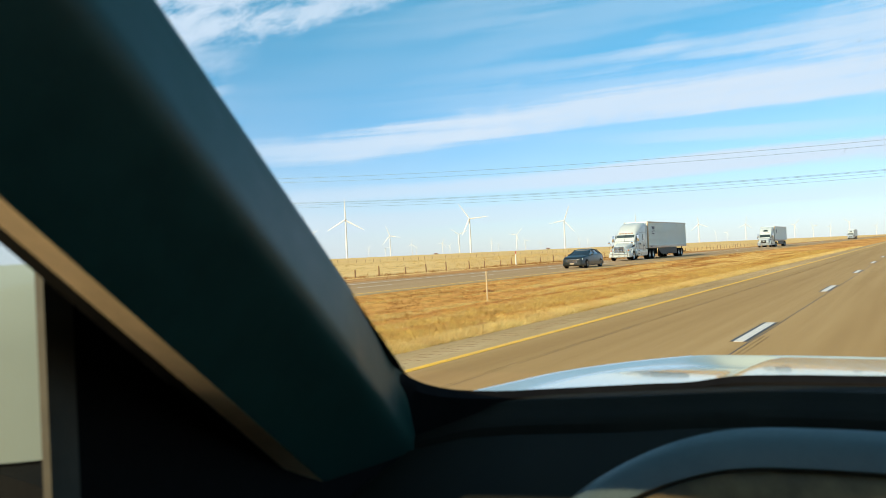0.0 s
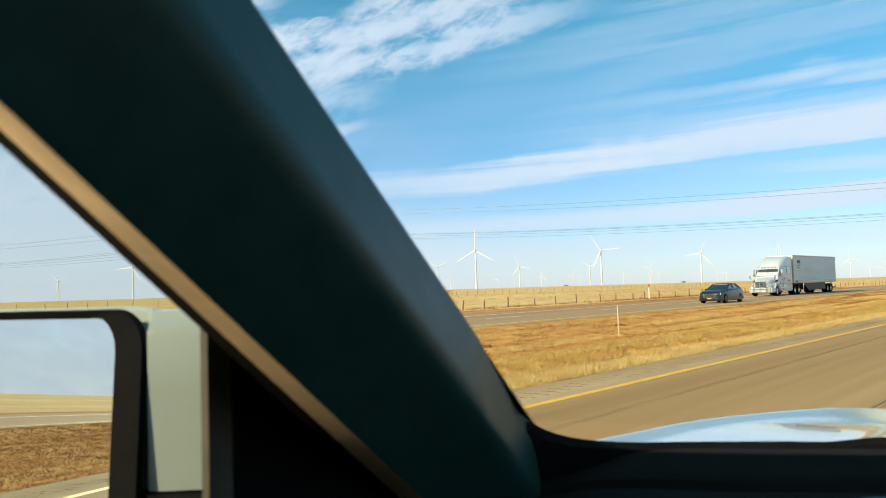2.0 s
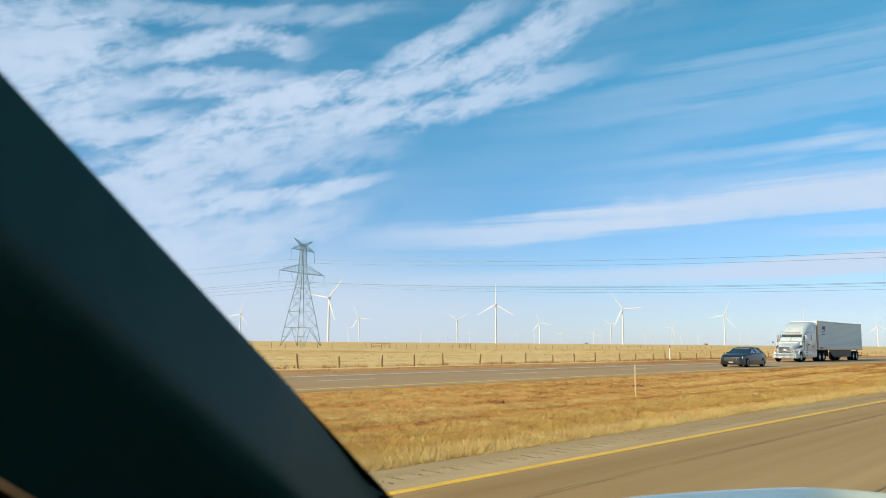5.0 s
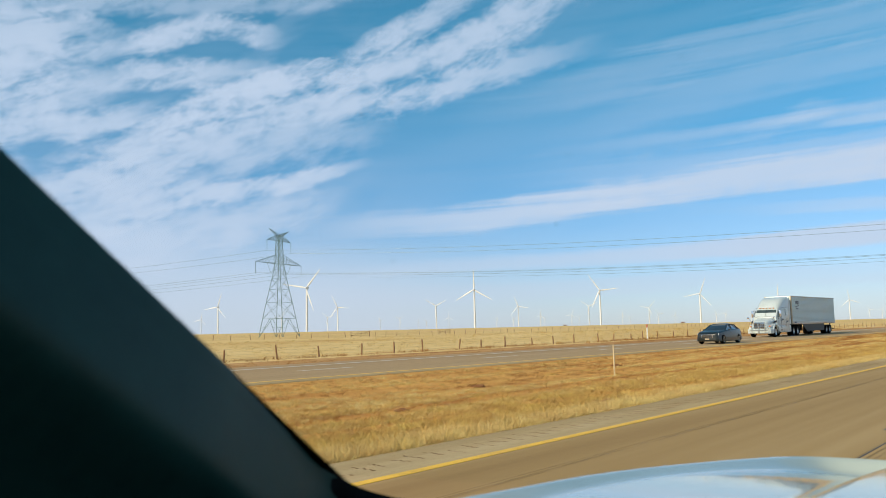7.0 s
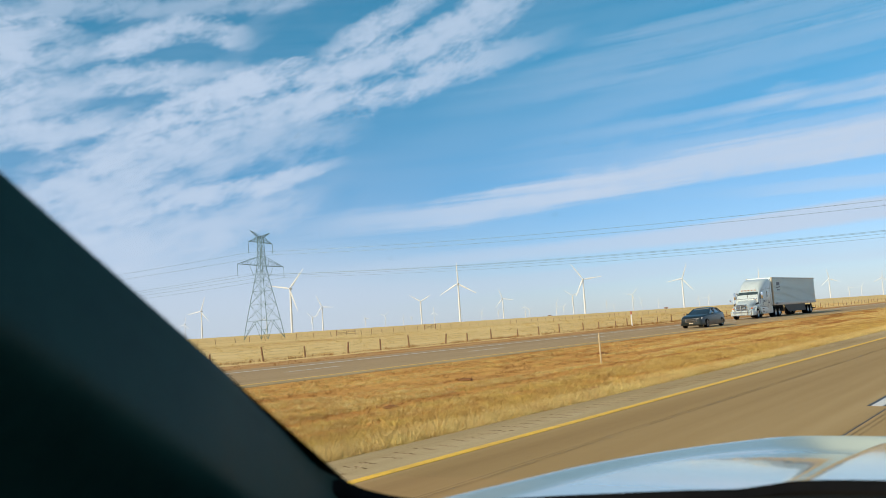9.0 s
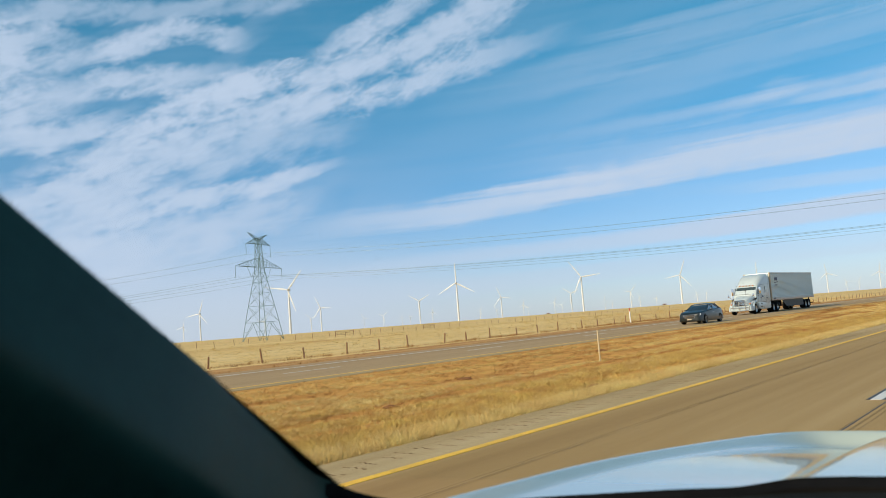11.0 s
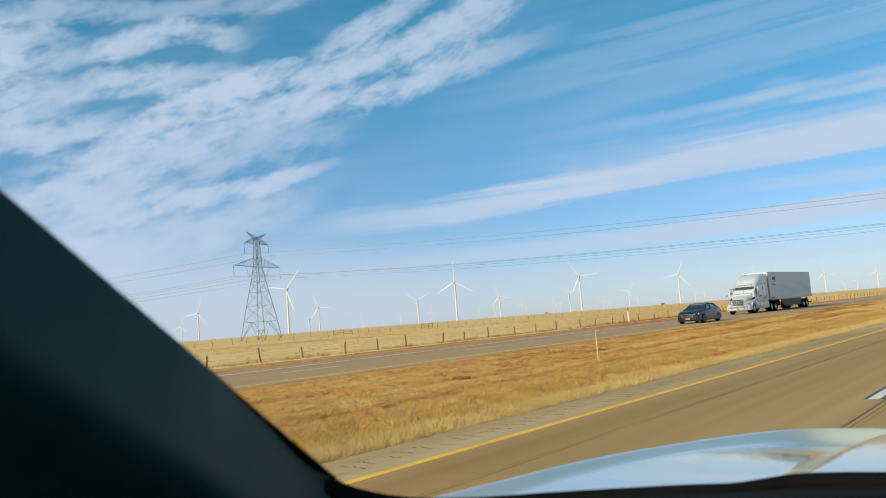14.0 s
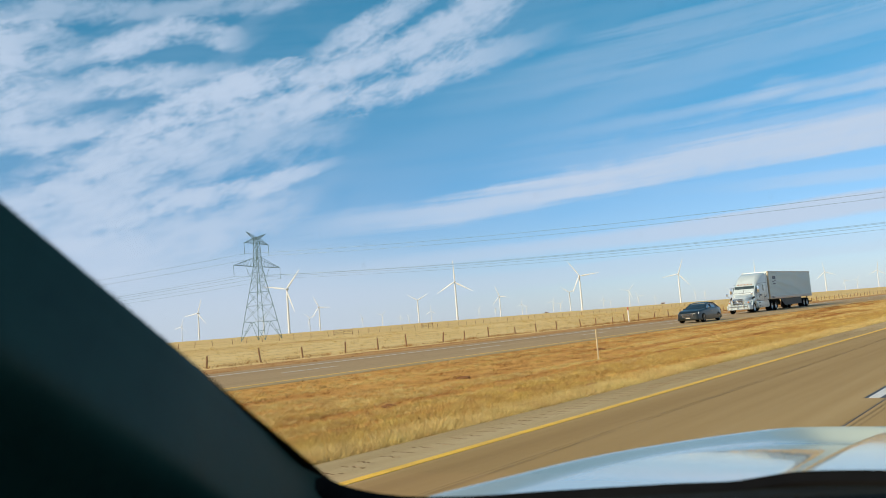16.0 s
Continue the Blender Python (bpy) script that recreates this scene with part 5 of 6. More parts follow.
        tube(bm, [(xx, cy + 0.52 * math.cos(a), cz + 0.42 * math.sin(a)) for a in (2 * math.pi * i / 28 for i in range(29))], 0.03, 6)
        for k in range(3):
            box(bm, xx - 0.006, xx + 0.012, cy - 0.45 + 0.32 * k, cy - 0.21 + 0.32 * k, cz - 0.13, cz + 0.13)
    part("side_mark", bm, LOGO, body, "dark blue company mark")
    bm = bmesh.new()
    for k in range(4):
        box(bm, hw + 0.036, hw + 0.046, y0 + 0.75 + 0.17 * k, y0 + 0.87 + 0.17 * k, z0 + 0.12, z0 + 0.27)
        if not is_round:
            box(bm, 0.55 + 0.16 * k, 0.66 + 0.16 * k, y0 - 0.012, y0 + 0.002, 2.95, 3.13)
    part("number_bars", bm, LOGO, body, "dark number marks", smooth=False)
    if is_round:
        bm = bmesh.new()
        box(bm, -1.05, 1.05, y0 - 0.45, y0 - 0.005, 2.05, 3.95, 0.12, 3)
        unit = part("cooling_unit", bm, TRAILER_WHITE, body, "white cooling unit on the trailer's nose")
        bm = bmesh.new()
        for k in range(9):
            box(bm, -0.85, 0.85, y0 - 0.475, y0 - 0.44, 2.85 + 0.11 * k, 2.91 + 0.11 * k, 0.004)
        box(bm, 1.03, 1.075, y0 - 0.40, y0 - 0.06, 2.7, 3.8, 0.01)
        part("unit_grille", bm, DARK_PLASTIC, unit, "black louvred grille")
    bm = bmesh.new()
    box(bm, -1.15, 1.15, y0 - 0.14, y0 - 0.005, 1.5, 2.0, 0.03)
    part("hose_box", bm, DARK_PLASTIC, body, "dark fittings on the trailer's front")
    bm = bmesh.new()
    for sx in (-0.75, 0.75):
        box(bm, sx - 0.05, sx + 0.05, y1 - 0.15, y1 - 0.05, 0.55, 1.2, 0.01)
    box(bm, -1.2, 1.2, y1 - 0.14, y1 - 0.04, 0.50, 0.62, 0.01)
    part("rear_guard", bm, DARK_PLASTIC, body, "dark rear impact guard")
    for k in range(2):
        bm = bmesh.new()
        box(bm, -1.22 + 1.24 * k, -0.02 + 1.24 * k, y1, y1 + 0.03, z0 + 0.1, z1 - 0.1, 0.02)
        part("rear_door", bm, TRAILER_WHITE, body, "white rear door")
    for k in range(5):
        bm = bmesh.new()
        box(bm, -0.66 + 0.33 * k - 0.05, -0.66 + 0.33 * k + 0.05, 2.62, 2.74, 2.80, 2.90, 0.01)
        part("roof_lamp", bm, AMBER, cab, "small amber roof lamp")
    bm = bmesh.new()
    box(bm, 1.235, 1.245, 3.35, 3.75, 1.62, 1.78)
    box(bm, 1.238, 1.248, 4.2 + sh, 4.6 + sh, 1.45, 1.58)
    part("door_writing", bm, LOGO, cab, "small dark lettering bars", smooth=False)
    return tagged(t, label, "truck")


truck = make_truck(ROUNDED, "white round-nosed sleeper semi truck with a ribbed white cooling trailer")
truck.matrix_basis = pose(-27.2, 80.0, 0.0)
angular_truck = make_truck(ANGULAR, "white sleeper semi truck pulling a long smooth box trailer")
angular_truck.matrix_basis = pose(-27.2, 167.0, 0.0)
far_truck = copy_thing(angular_truck, pose(-27.0, 380.0, 0.0))
tagged(far_truck, "small distant white semi truck far along the road")


def make_sedan():
    """A dark four-door saloon, 4.9 m long, heading towards -y."""
    t = thing("sedan_car")
    bm = bmesh.new()
    loft(bm, [round_ring(y, hw, z0, z1, r, 5, tp) for y, hw, z0, z1, r, tp in ((0.0, 0.66, 0.26, 0.70, 0.10, 0.9), (0.08, 0.80, 0.20, 0.79, 0.12, 0.92), (0.40, 0.89, 0.18, 0.88, 0.14, 0.91), (1.0, 0.92, 0.17, 0.95, 0.14, 0.92), (1.55, 0.93, 0.17, 1.0, 0.12, 0.94), (2.6, 0.94, 0.17, 1.02, 0.10, 0.95), (3.8, 0.93, 0.18, 1.05, 0.12, 0.93), (4.5, 0.89, 0.22, 1.05, 0.15, 0.91), (4.8, 0.80, 0.28, 1.0, 0.15, 0.88), (4.9, 0.66, 0.36, 0.88, 0.12, 0.88))])
    part("body", bm, CAR_GREY, t, "dark grey metallic body")
    bm = bmesh.new()
    loft(bm, [round_ring(y, hw, 0.93, z1, r, 5, tp) for y, hw, z1, r, tp in ((1.45, 0.80, 0.98, 0.03, 0.95), (1.95, 0.82, 1.24, 0.10, 0.85), (2.35, 0.82, 1.40, 0.14, 0.78), (2.9, 0.82, 1.45, 0.16, 0.76), (3.5, 0.81, 1.41, 0.14, 0.77), (4.0, 0.79, 1.22, 0.10, 0.82), (4.35, 0.76, 1.02, 0.03, 0.92))])
    cabin = part("cabin", bm, DARK_GLASS, t, "dark windows all round")
    bm = bmesh.new()
    loft(bm, [[(sx * hw, y, z) for sx, z in ((-1, zz - 0.03), (-0.7, zz + 0.015), (0.7, zz + 0.015), (1, zz - 0.03), (0.9, zz - 0.06), (-0.9, zz - 0.06))] for y, hw, zz in ((2.30, 0.62, 1.40), (2.6, 0.63, 1.44), (3.0, 0.63, 1.455), (3.5, 0.62, 1.42), (3.62, 0.6, 1.39))])
    part("roof", bm, CAR_GREY, cabin, "dark grey roof")
    for sx in (-1, 1):
        bm = bmesh.new()
        for ya, za, yb, zb, r in ((1.52, 0.98, 2.35, 1.38, 0.035), (2.72, 0.98, 2.75, 1.40, 0.03), (3.55, 1.39, 4.3, 1.0, 0.04)):
            bar(bm, (sx * (0.80 if za < zb else 0.62), ya, za), (sx * (0.64 if za < zb else 0.76), yb, zb), r, None, 6)
        part("roof_pillars", bm, CAR_GREY, cabin)
        bm = bmesh.new()
        box(bm, sx * 0.90, sx * 1.04, 1.75, 1.88, 0.95, 1.08, 0.03)
        part("door_mirror", bm, CAR_GREY, t)
        bm = bmesh.new()
        panel(bm, [(sx * 0.44, 0.015, 0.60), (sx * 0.80, 0.16, 0.64), (sx * 0.80, 0.22, 0.77), (sx * 0.46, 0.05, 0.72)], -0.035 * sx)
        part("headlight", bm, LAMP, t, "clear headlight")
        bm = bmesh.new()
        panel(bm, [(sx * 0.40, 4.90, 0.72), (sx * 0.76, 4.82, 0.72), (sx * 0.76, 4.80, 0.86), (sx * 0.40, 4.88, 0.86)], 0.02 * sx)
        part("tail_light", bm, RED_TAPE, t, "red tail light")
        for y in (0.88, 3.85):
            wheel((sx * 0.80, y, 0.33), t, 0.33, 0.23)
        bm = bmesh.new()
        box(bm, sx * 0.925, sx * 0.955, 2.30, 2.48, 0.78, 0.81, 0.008), box(bm, sx * 0.925, sx * 0.955, 3.25, 3.43, 0.80, 0.83, 0.008)
        part("door_handles", bm, CHROME, t)
    bm = bmesh.new()
    box(bm, -0.40, 0.40, -0.012, 0.05, 0.44, 0.69, 0.03)
    part("grille_opening", bm, DARK_PLASTIC, t, "dark grille opening")
    bm = bmesh.new()
    for z in (0.45, 0.53, 0.60, 0.68):
        bar(bm, (-0.40, -0.018, z), (0.40, -0.018, z), 0.014, None, 6)
    for sx in (-0.40, 0.40):
        bar(bm, (sx, -0.018, 0.45), (sx * 1.05, -0.018, 0.68), 0.014, None, 6)
    part("grille", bm, CHROME, t, "chrome grille bars")
    bm = bmesh.new()
    box(bm, -0.16, 0.16, -0.022, 0.02, 0.31, 0.40, 0.005)
    part("number_plate", bm, RUST_CAP, t, "plain number plate")
    return tagged(t, "dark grey saloon car with dark windows on the road", "car")


sedan = make_sedan()
sedan.matrix_basis = pose(-23.1, 57.0, 0.0)

# ---- road details ----
def lane_dash():
    t = thing("lane_dash")
    bm = bmesh.new()
    box(bm, -0.075, 0.075, 0, 3.05, -0.002, 0.005)
    part("stripe", bm, WHITE_LINE, t, smooth=False)
    for sx in (-1, 1):
        bm = bmesh.new()
        box(bm, sx * 0.077, sx * 0.13, 0, 3.05, -0.002, 0.004)
        part("dark_border", bm, TAR, t, smooth=False)
    return tagged(t, "white lane dash with dark borders on the asphalt", "road marking", "lane dashes of the highway")


X_DASH = -2.55
first_dash = lane_dash()
first_dash.matrix_basis = pose(X_DASH, 12.7 - 12.19 * 4, 0)
for k in range(1, 22):
    copy_thing(first_dash, pose(X_DASH, 12.7 + 12.19 * (k - 4), 0))
bm = bmesh.new()
box(bm, -0.06, 0.06, 0, 3.05, -0.002, 0.005)
far_dash = tagged(finish("lane_dash", bm, WHITE_LINE, None, False), "white lane dash on the opposite carriageway", "road marking", "lane dashes of the opposite carriageway")
far_dash.matrix_basis = pose(-25.4, -40, 0)
for k in range(1, 26):
    copy_thing(far_dash, pose(-25.4, -40 + 12.19 * k, 0))
# tar seam beside the dashes and worn tyre streaks
bm = bmesh.new()
tube(bm, [(X_DASH + 0.17 + 0.02 * noise.noise((0.3 * y, 5, 0)), y, -0.006) for y in stretch(-60, 200, 200)], 0.012, 6)
tagged(finish("tar_seam", bm, TAR), "thin dark tar seam along the lane dashes", "road marking", kind="structure")


def streak_material():
    mat = bpy.data.materials.new("tyre_streak")
    mat.use_nodes = True
    n = Nodes(mat.node_tree)
    co = n.add("ShaderNodeTexCoord").outputs["Object"]
    st = n.add("ShaderNodeMapping", {"Vector": co, "Scale": (9, 0.35, 1)}).outputs[0]
    f = n.step(n.noise(st, 1.0, 5.0, 0.7), 0.32, 0.70, 0.02, 0.27)
    b = n.add("ShaderNodeBsdfPrincipled", {"Base Color": (0.06, 0.045, 0.03, 1), "Roughness": 0.8})
    mx = n.add("ShaderNodeMixShader", {0: f, 1: n.add("ShaderNodeBsdfTransparent").outputs[0], 2: b.outputs[0]})
    n.tree.links.new(mx.outputs[0], n.add("ShaderNodeOutputMaterial").inputs[0])
    return mat


STREAK = streak_material()
for x, wd in ((-4.88, 0.055), (-4.96, 0.02)):
    line("tyre_streak", x, wd, STREAK, -30, 140, "faint dark tyre streak on the asphalt", 0.004)
for x in (-2.22, -2.30, -2.40):
    line("skid_mark", x, 0.03, STREAK, 7.5, 13.5, "short dark skid mark beside the lane dashes", 0.004)

# ---- dry grass: joined blades ----
rng_np = np.random.default_rng(7)


def grass(name, mat, x, y, tall, per, spread, label, width=0.010, lean=0.35):
    """Tufts at x, y (arrays), each of a few blades."""
    n = len(x)
    bx = np.repeat(x, per) + rng_np.normal(0, spread, n * per)
    by = np.repeat(y, per) + rng_np.normal(0, spread, n * per)
    h = np.repeat(tall, per) * rng_np.uniform(0.5, 1.15, n * per)
    bz = np.array([ground_height(a, b) for a, b in zip(bx, by)]) - 0.02
    a = rng_np.uniform(0, 2 * np.pi, n * per)
    wd = width * (1 + 0.045 * np.hypot(bx, by)) * rng_np.uniform(0.7, 1.4, n * per)
    lx, ly = rng_np.normal(0.05, lean, n * per) * h, rng_np.normal(0.05, lean, n * per) * h
    ca, sa = np.cos(a) * wd, np.sin(a) * wd
    v = np.empty((n * per, 3, 3))
    v[:, 0] = np.stack([bx - ca, by - sa, bz], 1)
    v[:, 1] = np.stack([bx + ca, by + sa, bz], 1)
    v[:, 2] = np.stack([bx + lx, by + ly, bz + h], 1)
    me = bpy.data.meshes.new(name)
    me.from_pydata(v.reshape(-1, 3).tolist(), [], np.arange(n * per * 3).reshape(-1, 3).tolist())
    me.materials.append(mat)
    return tagged(new(name, me), label, "grass", kind="stuff")


def scatter(n, x0, x1, y0, y1, keep):
    x, y = rng_np.uniform(x0, x1, n), y0 + (y1 - y0) * rng_np.uniform(0, 1, n) ** 1.7
    k = np.array([keep(a, b) for a, b in zip(x, y)]) > rng_np.uniform(0, 1, n)
    return x[k], y[k]


clump = lambda a, b: ease(0.5 + 1.1 * noise.noise((a * 0.9, b * 0.55, 5.0)) + 0.9 * noise.noise((a * 2.6, b * 1.7, 9.0)))
row = lambda a, b: ease(0.5 + 1.5 * noise.noise((a * 0.75, b * 0.055, 1.0)) + 0.6 * noise.noise((a * 1.9, b * 0.16, 4.0)))     # mown swaths along the road
near = lambda a: min(1.0, max(0.0, (a + 19.5) / 4.5))            # golden on the near side, bare and russet on the far side
x, y = scatter(190000, FAR_NEAR + 0.1, X_GRASS - 0.02, 2, 120, lambda a, b: (0.12 + 0.88 * clump(a, b)) * (0.10 + 0.90 * row(a, b)) * (0.25 + 0.75 * near(a)))
grass("grass_tufts", GRASS, x, y, (0.05 + 0.10 * np.clip((x + 15) / 6, 0, 1)) * rng_np.uniform(0.5, 1.5, len(x)), 10, 0.04, "golden dry grass tufts on the median", 0.0036, 1.0)
x, y = scatter(180000, FAR_NEAR + 0.6, X_GRASS - 0.02, 2, 110, lambda a, b: (0.2 + 0.8 * clump(a + 40, b)) * ease((row(a, b) - 0.20) / 0.45) * (0.22 + 0.78 * near(a - 1)))
grass("cut_straw", STRAW, x, y, rng_np.uniform(0.04, 0.13, len(x)), 6, 0.04, "pale cut straw lying in swaths on the median", 0.0036, 1.1)
x, y = scatter(40000, FAR_NEAR + 0.1, X_GRASS - 0.5, 2, 110, lambda a, b: max(0.0, 1.0 - clump(a, b)) * (1.0 - 0.75 * row(a, b)) * (1.0 - 0.4 * near(a)))
grass("russet_grass", GRASS_RED, x, y, rng_np.uniform(0.04, 0.12, len(x)), 7, 0.07, "low russet dry weeds on the median", 0.005, 1.1)
x, y = scatter(52000, X_GRASS - 0.9, X_GRASS - 0.01, 2, 120, lambda a, b: 0.15 + 0.85 * clump(a * 1.5, b * 1.5))
grass("grass_fringe", STRAW, x, y, rng_np.uniform(0.07, 0.23, len(x)), 8, 0.04, "tall pale grass fringe along the shoulder's edge", 0.0034, 0.6)
x = rng_np.uniform(FAR_NEAR + 0.1, X_GRASS - 0.02, 26000)
y = -rng_np.uniform(0, 1, 26000) ** 1.5 * 70 + 2
grass("grass_tufts", GRASS_RED, x, y, rng_np.uniform(0.04, 0.12, len(x)), 6, 0.08, "low russet dry grass tufts on the median", 0.006, 1.1)
x, y = scatter(9000, -46, FAR_EDGE - 0.8, -40, 170, lambda a, b: 0.25 + 0.75 * math.exp(-((a + 43) / 0.9) ** 2))
grass("fence_weeds", GRASS_RED, x, y, rng_np.uniform(0.08, 0.26, len(x)) * np.where(np.abs(x + 43) < 1.5, 1.3, 0.6), 8, 0.2, "russet weeds along the fence and verge", 0.005, 0.5)
x, y = scatter(9000, -130, -43, -20, 260, lambda a, b: 0.6)
grass("prairie_tufts", GRASS, x, y, rng_np.uniform(0.08, 0.22, len(x)), 6, 0.2, "pale prairie grass tufts beyond the fence", 0.005, 0.6)

# ---- fences ----
def fence(name, x_at, y0, y1, gap, tall, label, skew=0.0):
    root = thing(name, (x_at(y0), y0, ground_height(x_at(y0), y0)))
    base = Vector(root.location)
    bm = bmesh.new()
    loft(bm, [[(r * math.cos(a) + ox, r * math.sin(a) + oy, z) for a in (2 * math.pi * i / 7 for i in range(7))] for r, z, ox, oy in ((0.065, -0.3, 0, 0), (0.062, 0.4, 0.01, 0), (0.06, 0.9, 0, 0.01), (0.055, 1.0, 0.0, 0.01), (0.02, 1.03, 0.0, 0.01))])
    first = part("post", bm, WOOD, root)
    y, k = y0, 0
    while y < y1:
        x = x_at(y)
        ob = first if k == 0 else first.copy()
        if k:
            scene.collection.objects.link(ob)
        h = tall * random.uniform(0.8, 1.12)
        ob.matrix_basis = Matrix.Translation(Vector((x + random.gauss(0, 0.05), y, ground_height(x, y))) - base) @ pose(0, 0, 0, random.gauss(0, 5 + skew), random.gauss(0, 4 + skew), random.uniform(0, 360)) @ Matrix.Diagonal((1.0, 1.0, h, 1))
        y += gap * random.uniform(0.75, 1.25)
        k += 1
    for z in (0.25, 0.5, 0.72, 0.92):
        bm = bmesh.new()
        tube(bm, [Vector((x_at(yy), yy, ground_height(x_at(yy), yy) + z * tall - 0.02 * (i % 2))) - base for i, yy in enumerate(stretch(y0, y1, 60))], 0.003, 4)
        part("wire", bm, WIRE, root)
    return tagged(root, label, "fence")


fence("wire_fence", lambda y: -43.0, -70, 300, 3.9, 0.86, "weathered wooden post fence with rusty wire strands")
fence("wire_fence", lambda y: -150.0 + 0.03 * (y - 140), 60, 520, 4.5, 1.15, "wooden post fence farther out in the prairie", 3)


def brace(y, x=-43.2):
    """Two stout posts with a top rail and a leaning strut."""
    t = thing("fence_brace", (x, y, ground_height(x, y)))
    for dy in (0, 2.2):
        bm = bmesh.new()
        bar(bm, (0, dy, -0.3), (0.02, dy, 1.5), 0.10, 0.09, 8)
        part("brace_post", bm, WOOD, t)
    bm = bmesh.new()
    bar(bm, (0, 0, 1.25), (0, 2.2, 1.3), 0.07, None, 8)
    part("top_rail", bm, WOOD, t)
    bm = bmesh.new()
    bar(bm, (0, -1.5, 0.0), (0, 0.0, 1.25), 0.06, None, 8)
    part("strut", bm, WOOD, t)
    return tagged(t, "brown timber H-shaped brace in the wire fence", "fence brace", "fence braces")


brace(132), brace(141)


def field_gate(x, y, long, tall):
    """A timber gate between two posts, along the far fence."""
    t = thing("field_gate", (x, y, ground_height(x, y)))
    for dy in (0.0, long):
        bm = bmesh.new()
        bar(bm, (0, dy, -0.3), (0, dy, tall * 1.15), 0.09, 0.08, 8)
        part("gate_post", bm, WOOD, t)
    for k in range(3):
        bm = bmesh.new()
        z = tall * (0.3 + 0.33 * k)
        bar(bm, (0, 0, z), (0, long, z), 0.03, None, 6)
        part("rail", bm, WOOD, t)
    bm = bmesh.new()
    bar(bm, (0, 0, tall * 0.3), (0, long, tall * 0.96), 0.025, None, 6)
    part("diagonal", bm, WOOD, t)
    return tagged(t, "brown timber field gate in the prairie fence", "gate")


field_gate(-150.0, 141.0, 6.5, 1.3), field_gate(-150.5, 176.0, 5.0, 1.3)


def marker(at, tall, r, mats, label, category):
    t = thing("marker_post", at)
    bm = bmesh.new()
    bar(bm, (0, 0, -0.3), (0, 0, tall * 0.78), r, None, 10)
    part("shaft", bm, mats[0], t)
    bm = bmesh.new()
    bar(bm, (0, 0, tall * 0.78), (0, 0, tall), r * 1.02, r * 0.9, 10)
    part("cap", bm, mats[1], t)
    return tagged(t, label, category)


PALE = material("pale_post_plastic", (0.58, 0.46, 0.27), 0.5, vary=0.1)
RED = material("red_marker_paint", (0.45, 0.09, 0.05), 0.5, vary=0.15)
WHITE_PLASTIC = material("white_marker_plastic", (0.78, 0.77, 0.73), 0.5, vary=0.06)
marker((-42.4, 87, ground_height(-42.4, 87)), 1.75, 0.08, (WHITE_PLASTIC, RED), "white pipeline marker post with a red top by the fence", "marker post")
marker((-14.0, 26.0, ground_height(-14.0, 26.0)), 1.1, 0.03, (PALE, PALE), "slim pale delineator post in the grass median", "marker post")

# clods of earth turned up in the median
SOIL = material("red_brown_soil", (0.26, 0.12, 0.05), 0.95, vary=0.35, scale=9, fine=50, bump=0.7, spec=0.05)


def clod(x, y, size, label):
    bm = bmesh.new()
    bmesh.ops.create_icosphere(bm, subdivisions=3, radius=1.0)
    for v in bm.verts:
        k = 1.0 + 0.45 * noise.noise(v.co * 1.7 + Vector((x, y, 0))) + 0.18 * noise.noise(v.co * 5.0)
        v.co = Vector((v.co.x * size * 1.3, v.co.y * size * 1.7, max(-0.1, v.co.z) * size * 0.55)) * k
    ob = finish("earth_clod", bm, SOIL)
    ob.location = (x, y, ground_height(x, y))
    return tagged(ob, label, "earth", "clods in the median")


for x, y, size in ((-8.6, 15.5, 0.20), (-8.2, 17.4, 0.16), (-15.2, 19.6, 0.15), (-12.4, 13.2, 0.12), (-16.6, 31.0, 0.16)):
    clod(x, y, size, "rough red-brown clod of earth in dry grass")

# low farm sheds far out on the prairie
SHED_WALL = material("weathered_shed_boards", (0.40, 0.36, 0.31), 0.85, vary=0.2, scale=0.8, fine=6)
SHED_ROOF = material("rusty_roof_sheet", (0.26, 0.13, 0.09), 0.6, vary=0.3, scale=0.7, fine=5)


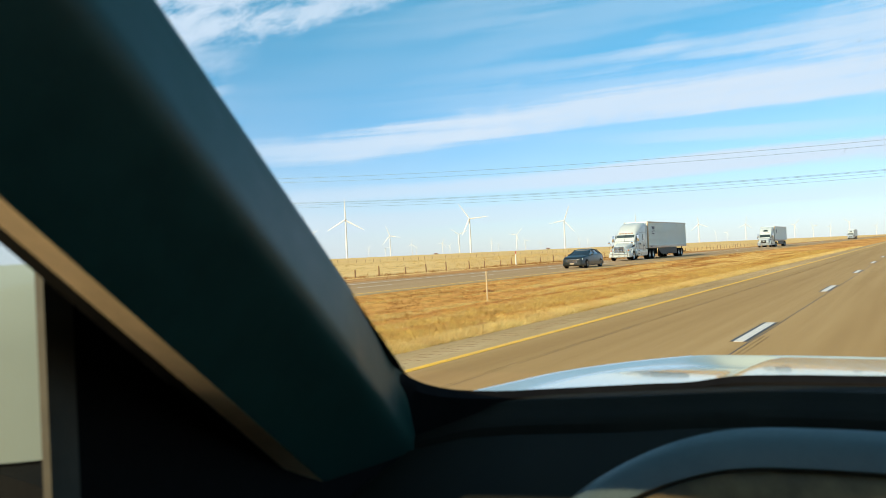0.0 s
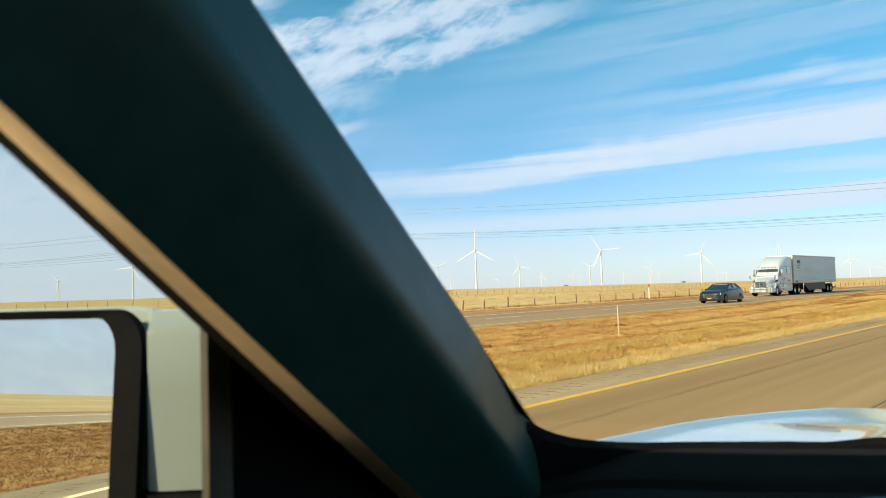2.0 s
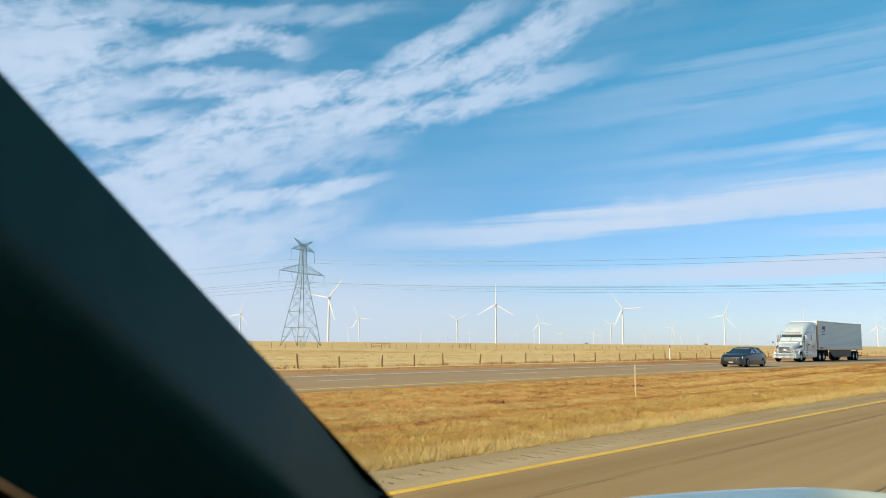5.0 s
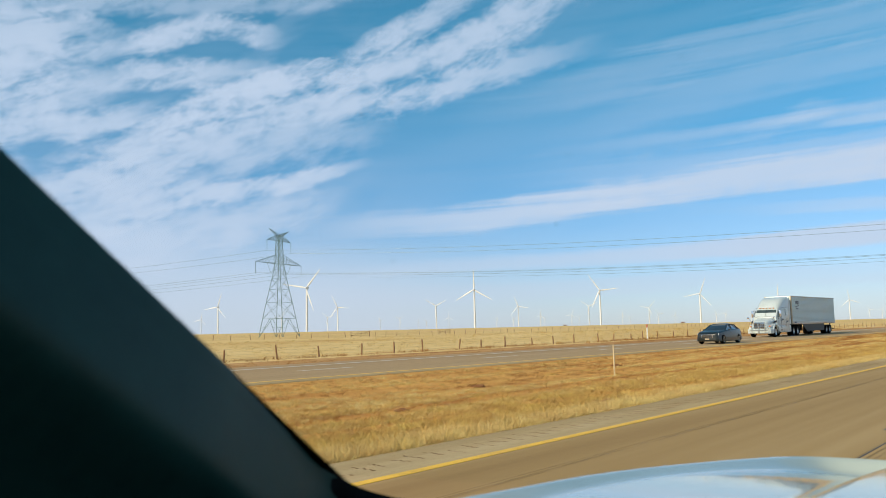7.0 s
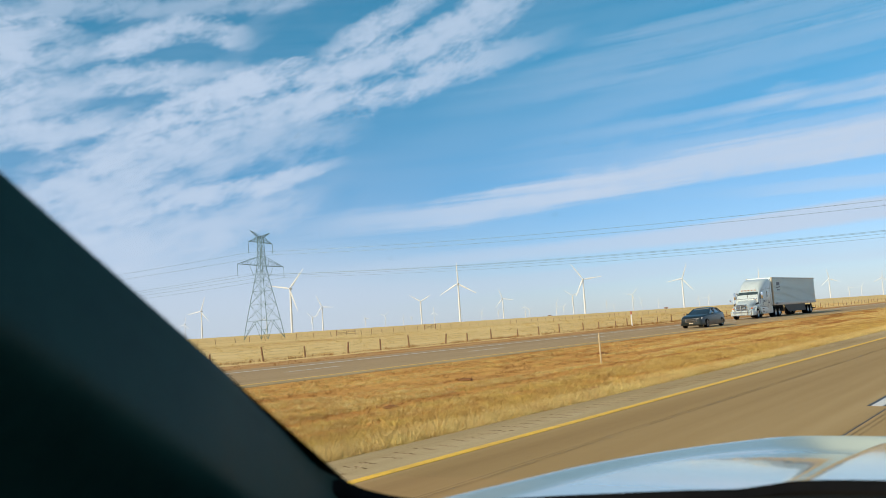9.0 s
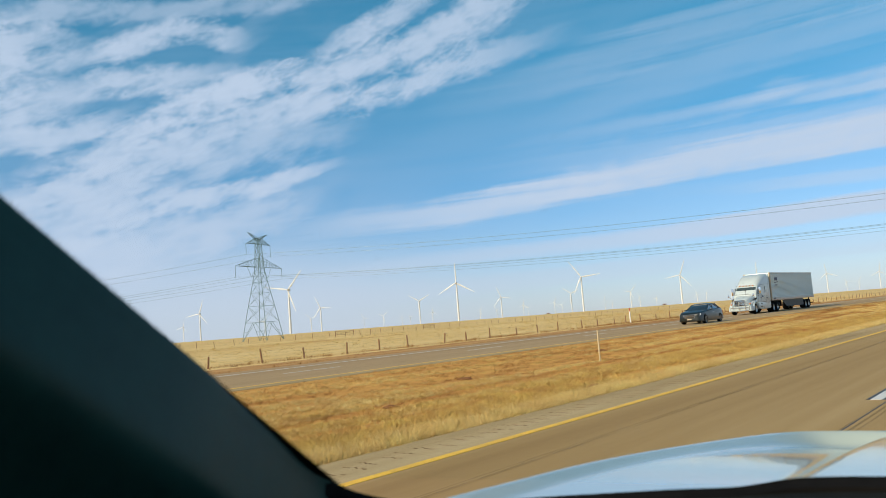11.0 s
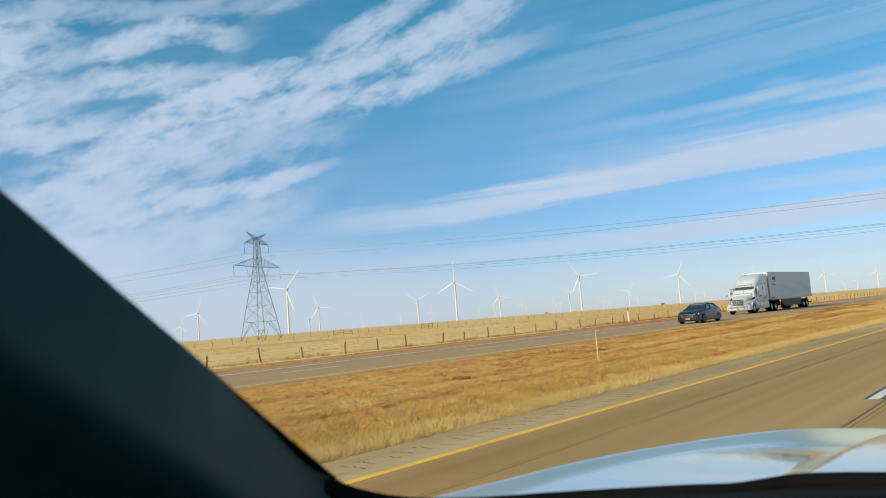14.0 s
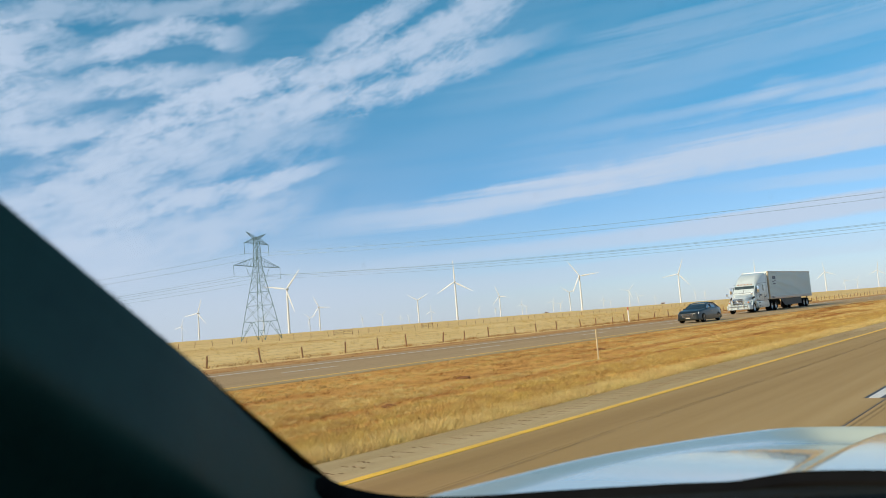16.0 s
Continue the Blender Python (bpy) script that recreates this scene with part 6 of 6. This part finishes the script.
def shed(azimuth, away, long, label):
    x, y = -math.sin(radians(azimuth)) * away, math.cos(radians(azimuth)) * away
    t = thing("farm_shed", (x, y, ground_height(x, y) - 0.3), azimuth)
    bm = bmesh.new()
    box(bm, -long / 2, long / 2, -4, 4, 0, 3.4, 0.05)
    part("wall", bm, SHED_WALL, t)
    bm = bmesh.new()
    loft(bm, [[(sx, yy, zz) for yy, zz in ((-4.5, 3.2), (0, 5.4), (4.5, 3.2), (4.5, 3.05), (0, 5.2), (-4.5, 3.05))] for sx in (-long / 2 - 0.4, long / 2 + 0.4)])
    part("roof", bm, SHED_ROOF, t, "rusty gabled roof", smooth=False)
    bm = bmesh.new()
    box(bm, -1.6, 1.6, -4.08, -3.98, 0.2, 2.9)
    part("door", bm, DARK_PLASTIC, t, "dark doorway", smooth=False)
    return tagged(t, label, "shed")


shed(23.6, 2500, 11.0, "low distant farm shed with a rusty roof")
shed(31.6, 2900, 12.0, "small distant farm shed on the horizon")

# rumble strip: each groove is a row of crumbled raised patches, depth put into their dark colour, with pale chips
# beside them
def blob(bm, cx, cy, rx, ry, tall, sides=7):
    ring = [(rx * math.cos(a) * random.uniform(0.7, 1.2), ry * math.sin(a) * random.uniform(0.7, 1.2)) for a in (2 * math.pi * i / sides for i in range(sides))]
    loft(bm, [[(cx + px, cy + py, 0.0) for px, py in ring], [(cx + px * 0.8, cy + py * 0.75, tall) for px, py in ring]])


GROOVES = []
for variant in range(5):
    bm = bmesh.new()
    for k in range(6):
        blob(bm, -0.17 + 0.068 * k + random.gauss(0, 0.012), random.gauss(0, 0.018), random.uniform(0.018, 0.048), random.uniform(0.010, 0.026), 0.0035)
    dark = len(bm.faces)
    for k in range(7):
        blob(bm, random.uniform(-0.19, 0.19), 0.035 + random.gauss(0, 0.022), random.uniform(0.006, 0.022), random.uniform(0.006, 0.012), 0.006, 5)
    for i, f in enumerate(bm.faces):
        f.material_index = 0 if i < dark else 1
    GROOVES.append(finish("rumble_groove", bm, [GROOVE_DARK, CHIP], shoulder, False))
for k in range(290):
    ob = GROOVES[k] if k < 5 else GROOVES[k % 5].copy()
    if k >= 5:
        scene.collection.objects.link(ob)
    ob.matrix_basis = pose(X_LINE - 0.60 + random.gauss(0, 0.05), -20 + 0.33 * k + random.gauss(0, 0.03), -0.0015, 0, 0, random.gauss(0, 8) + 180 * (k % 2)) @ Matrix.Diagonal((random.uniform(0.75, 1.1), random.uniform(0.7, 1.4), 1, 1))
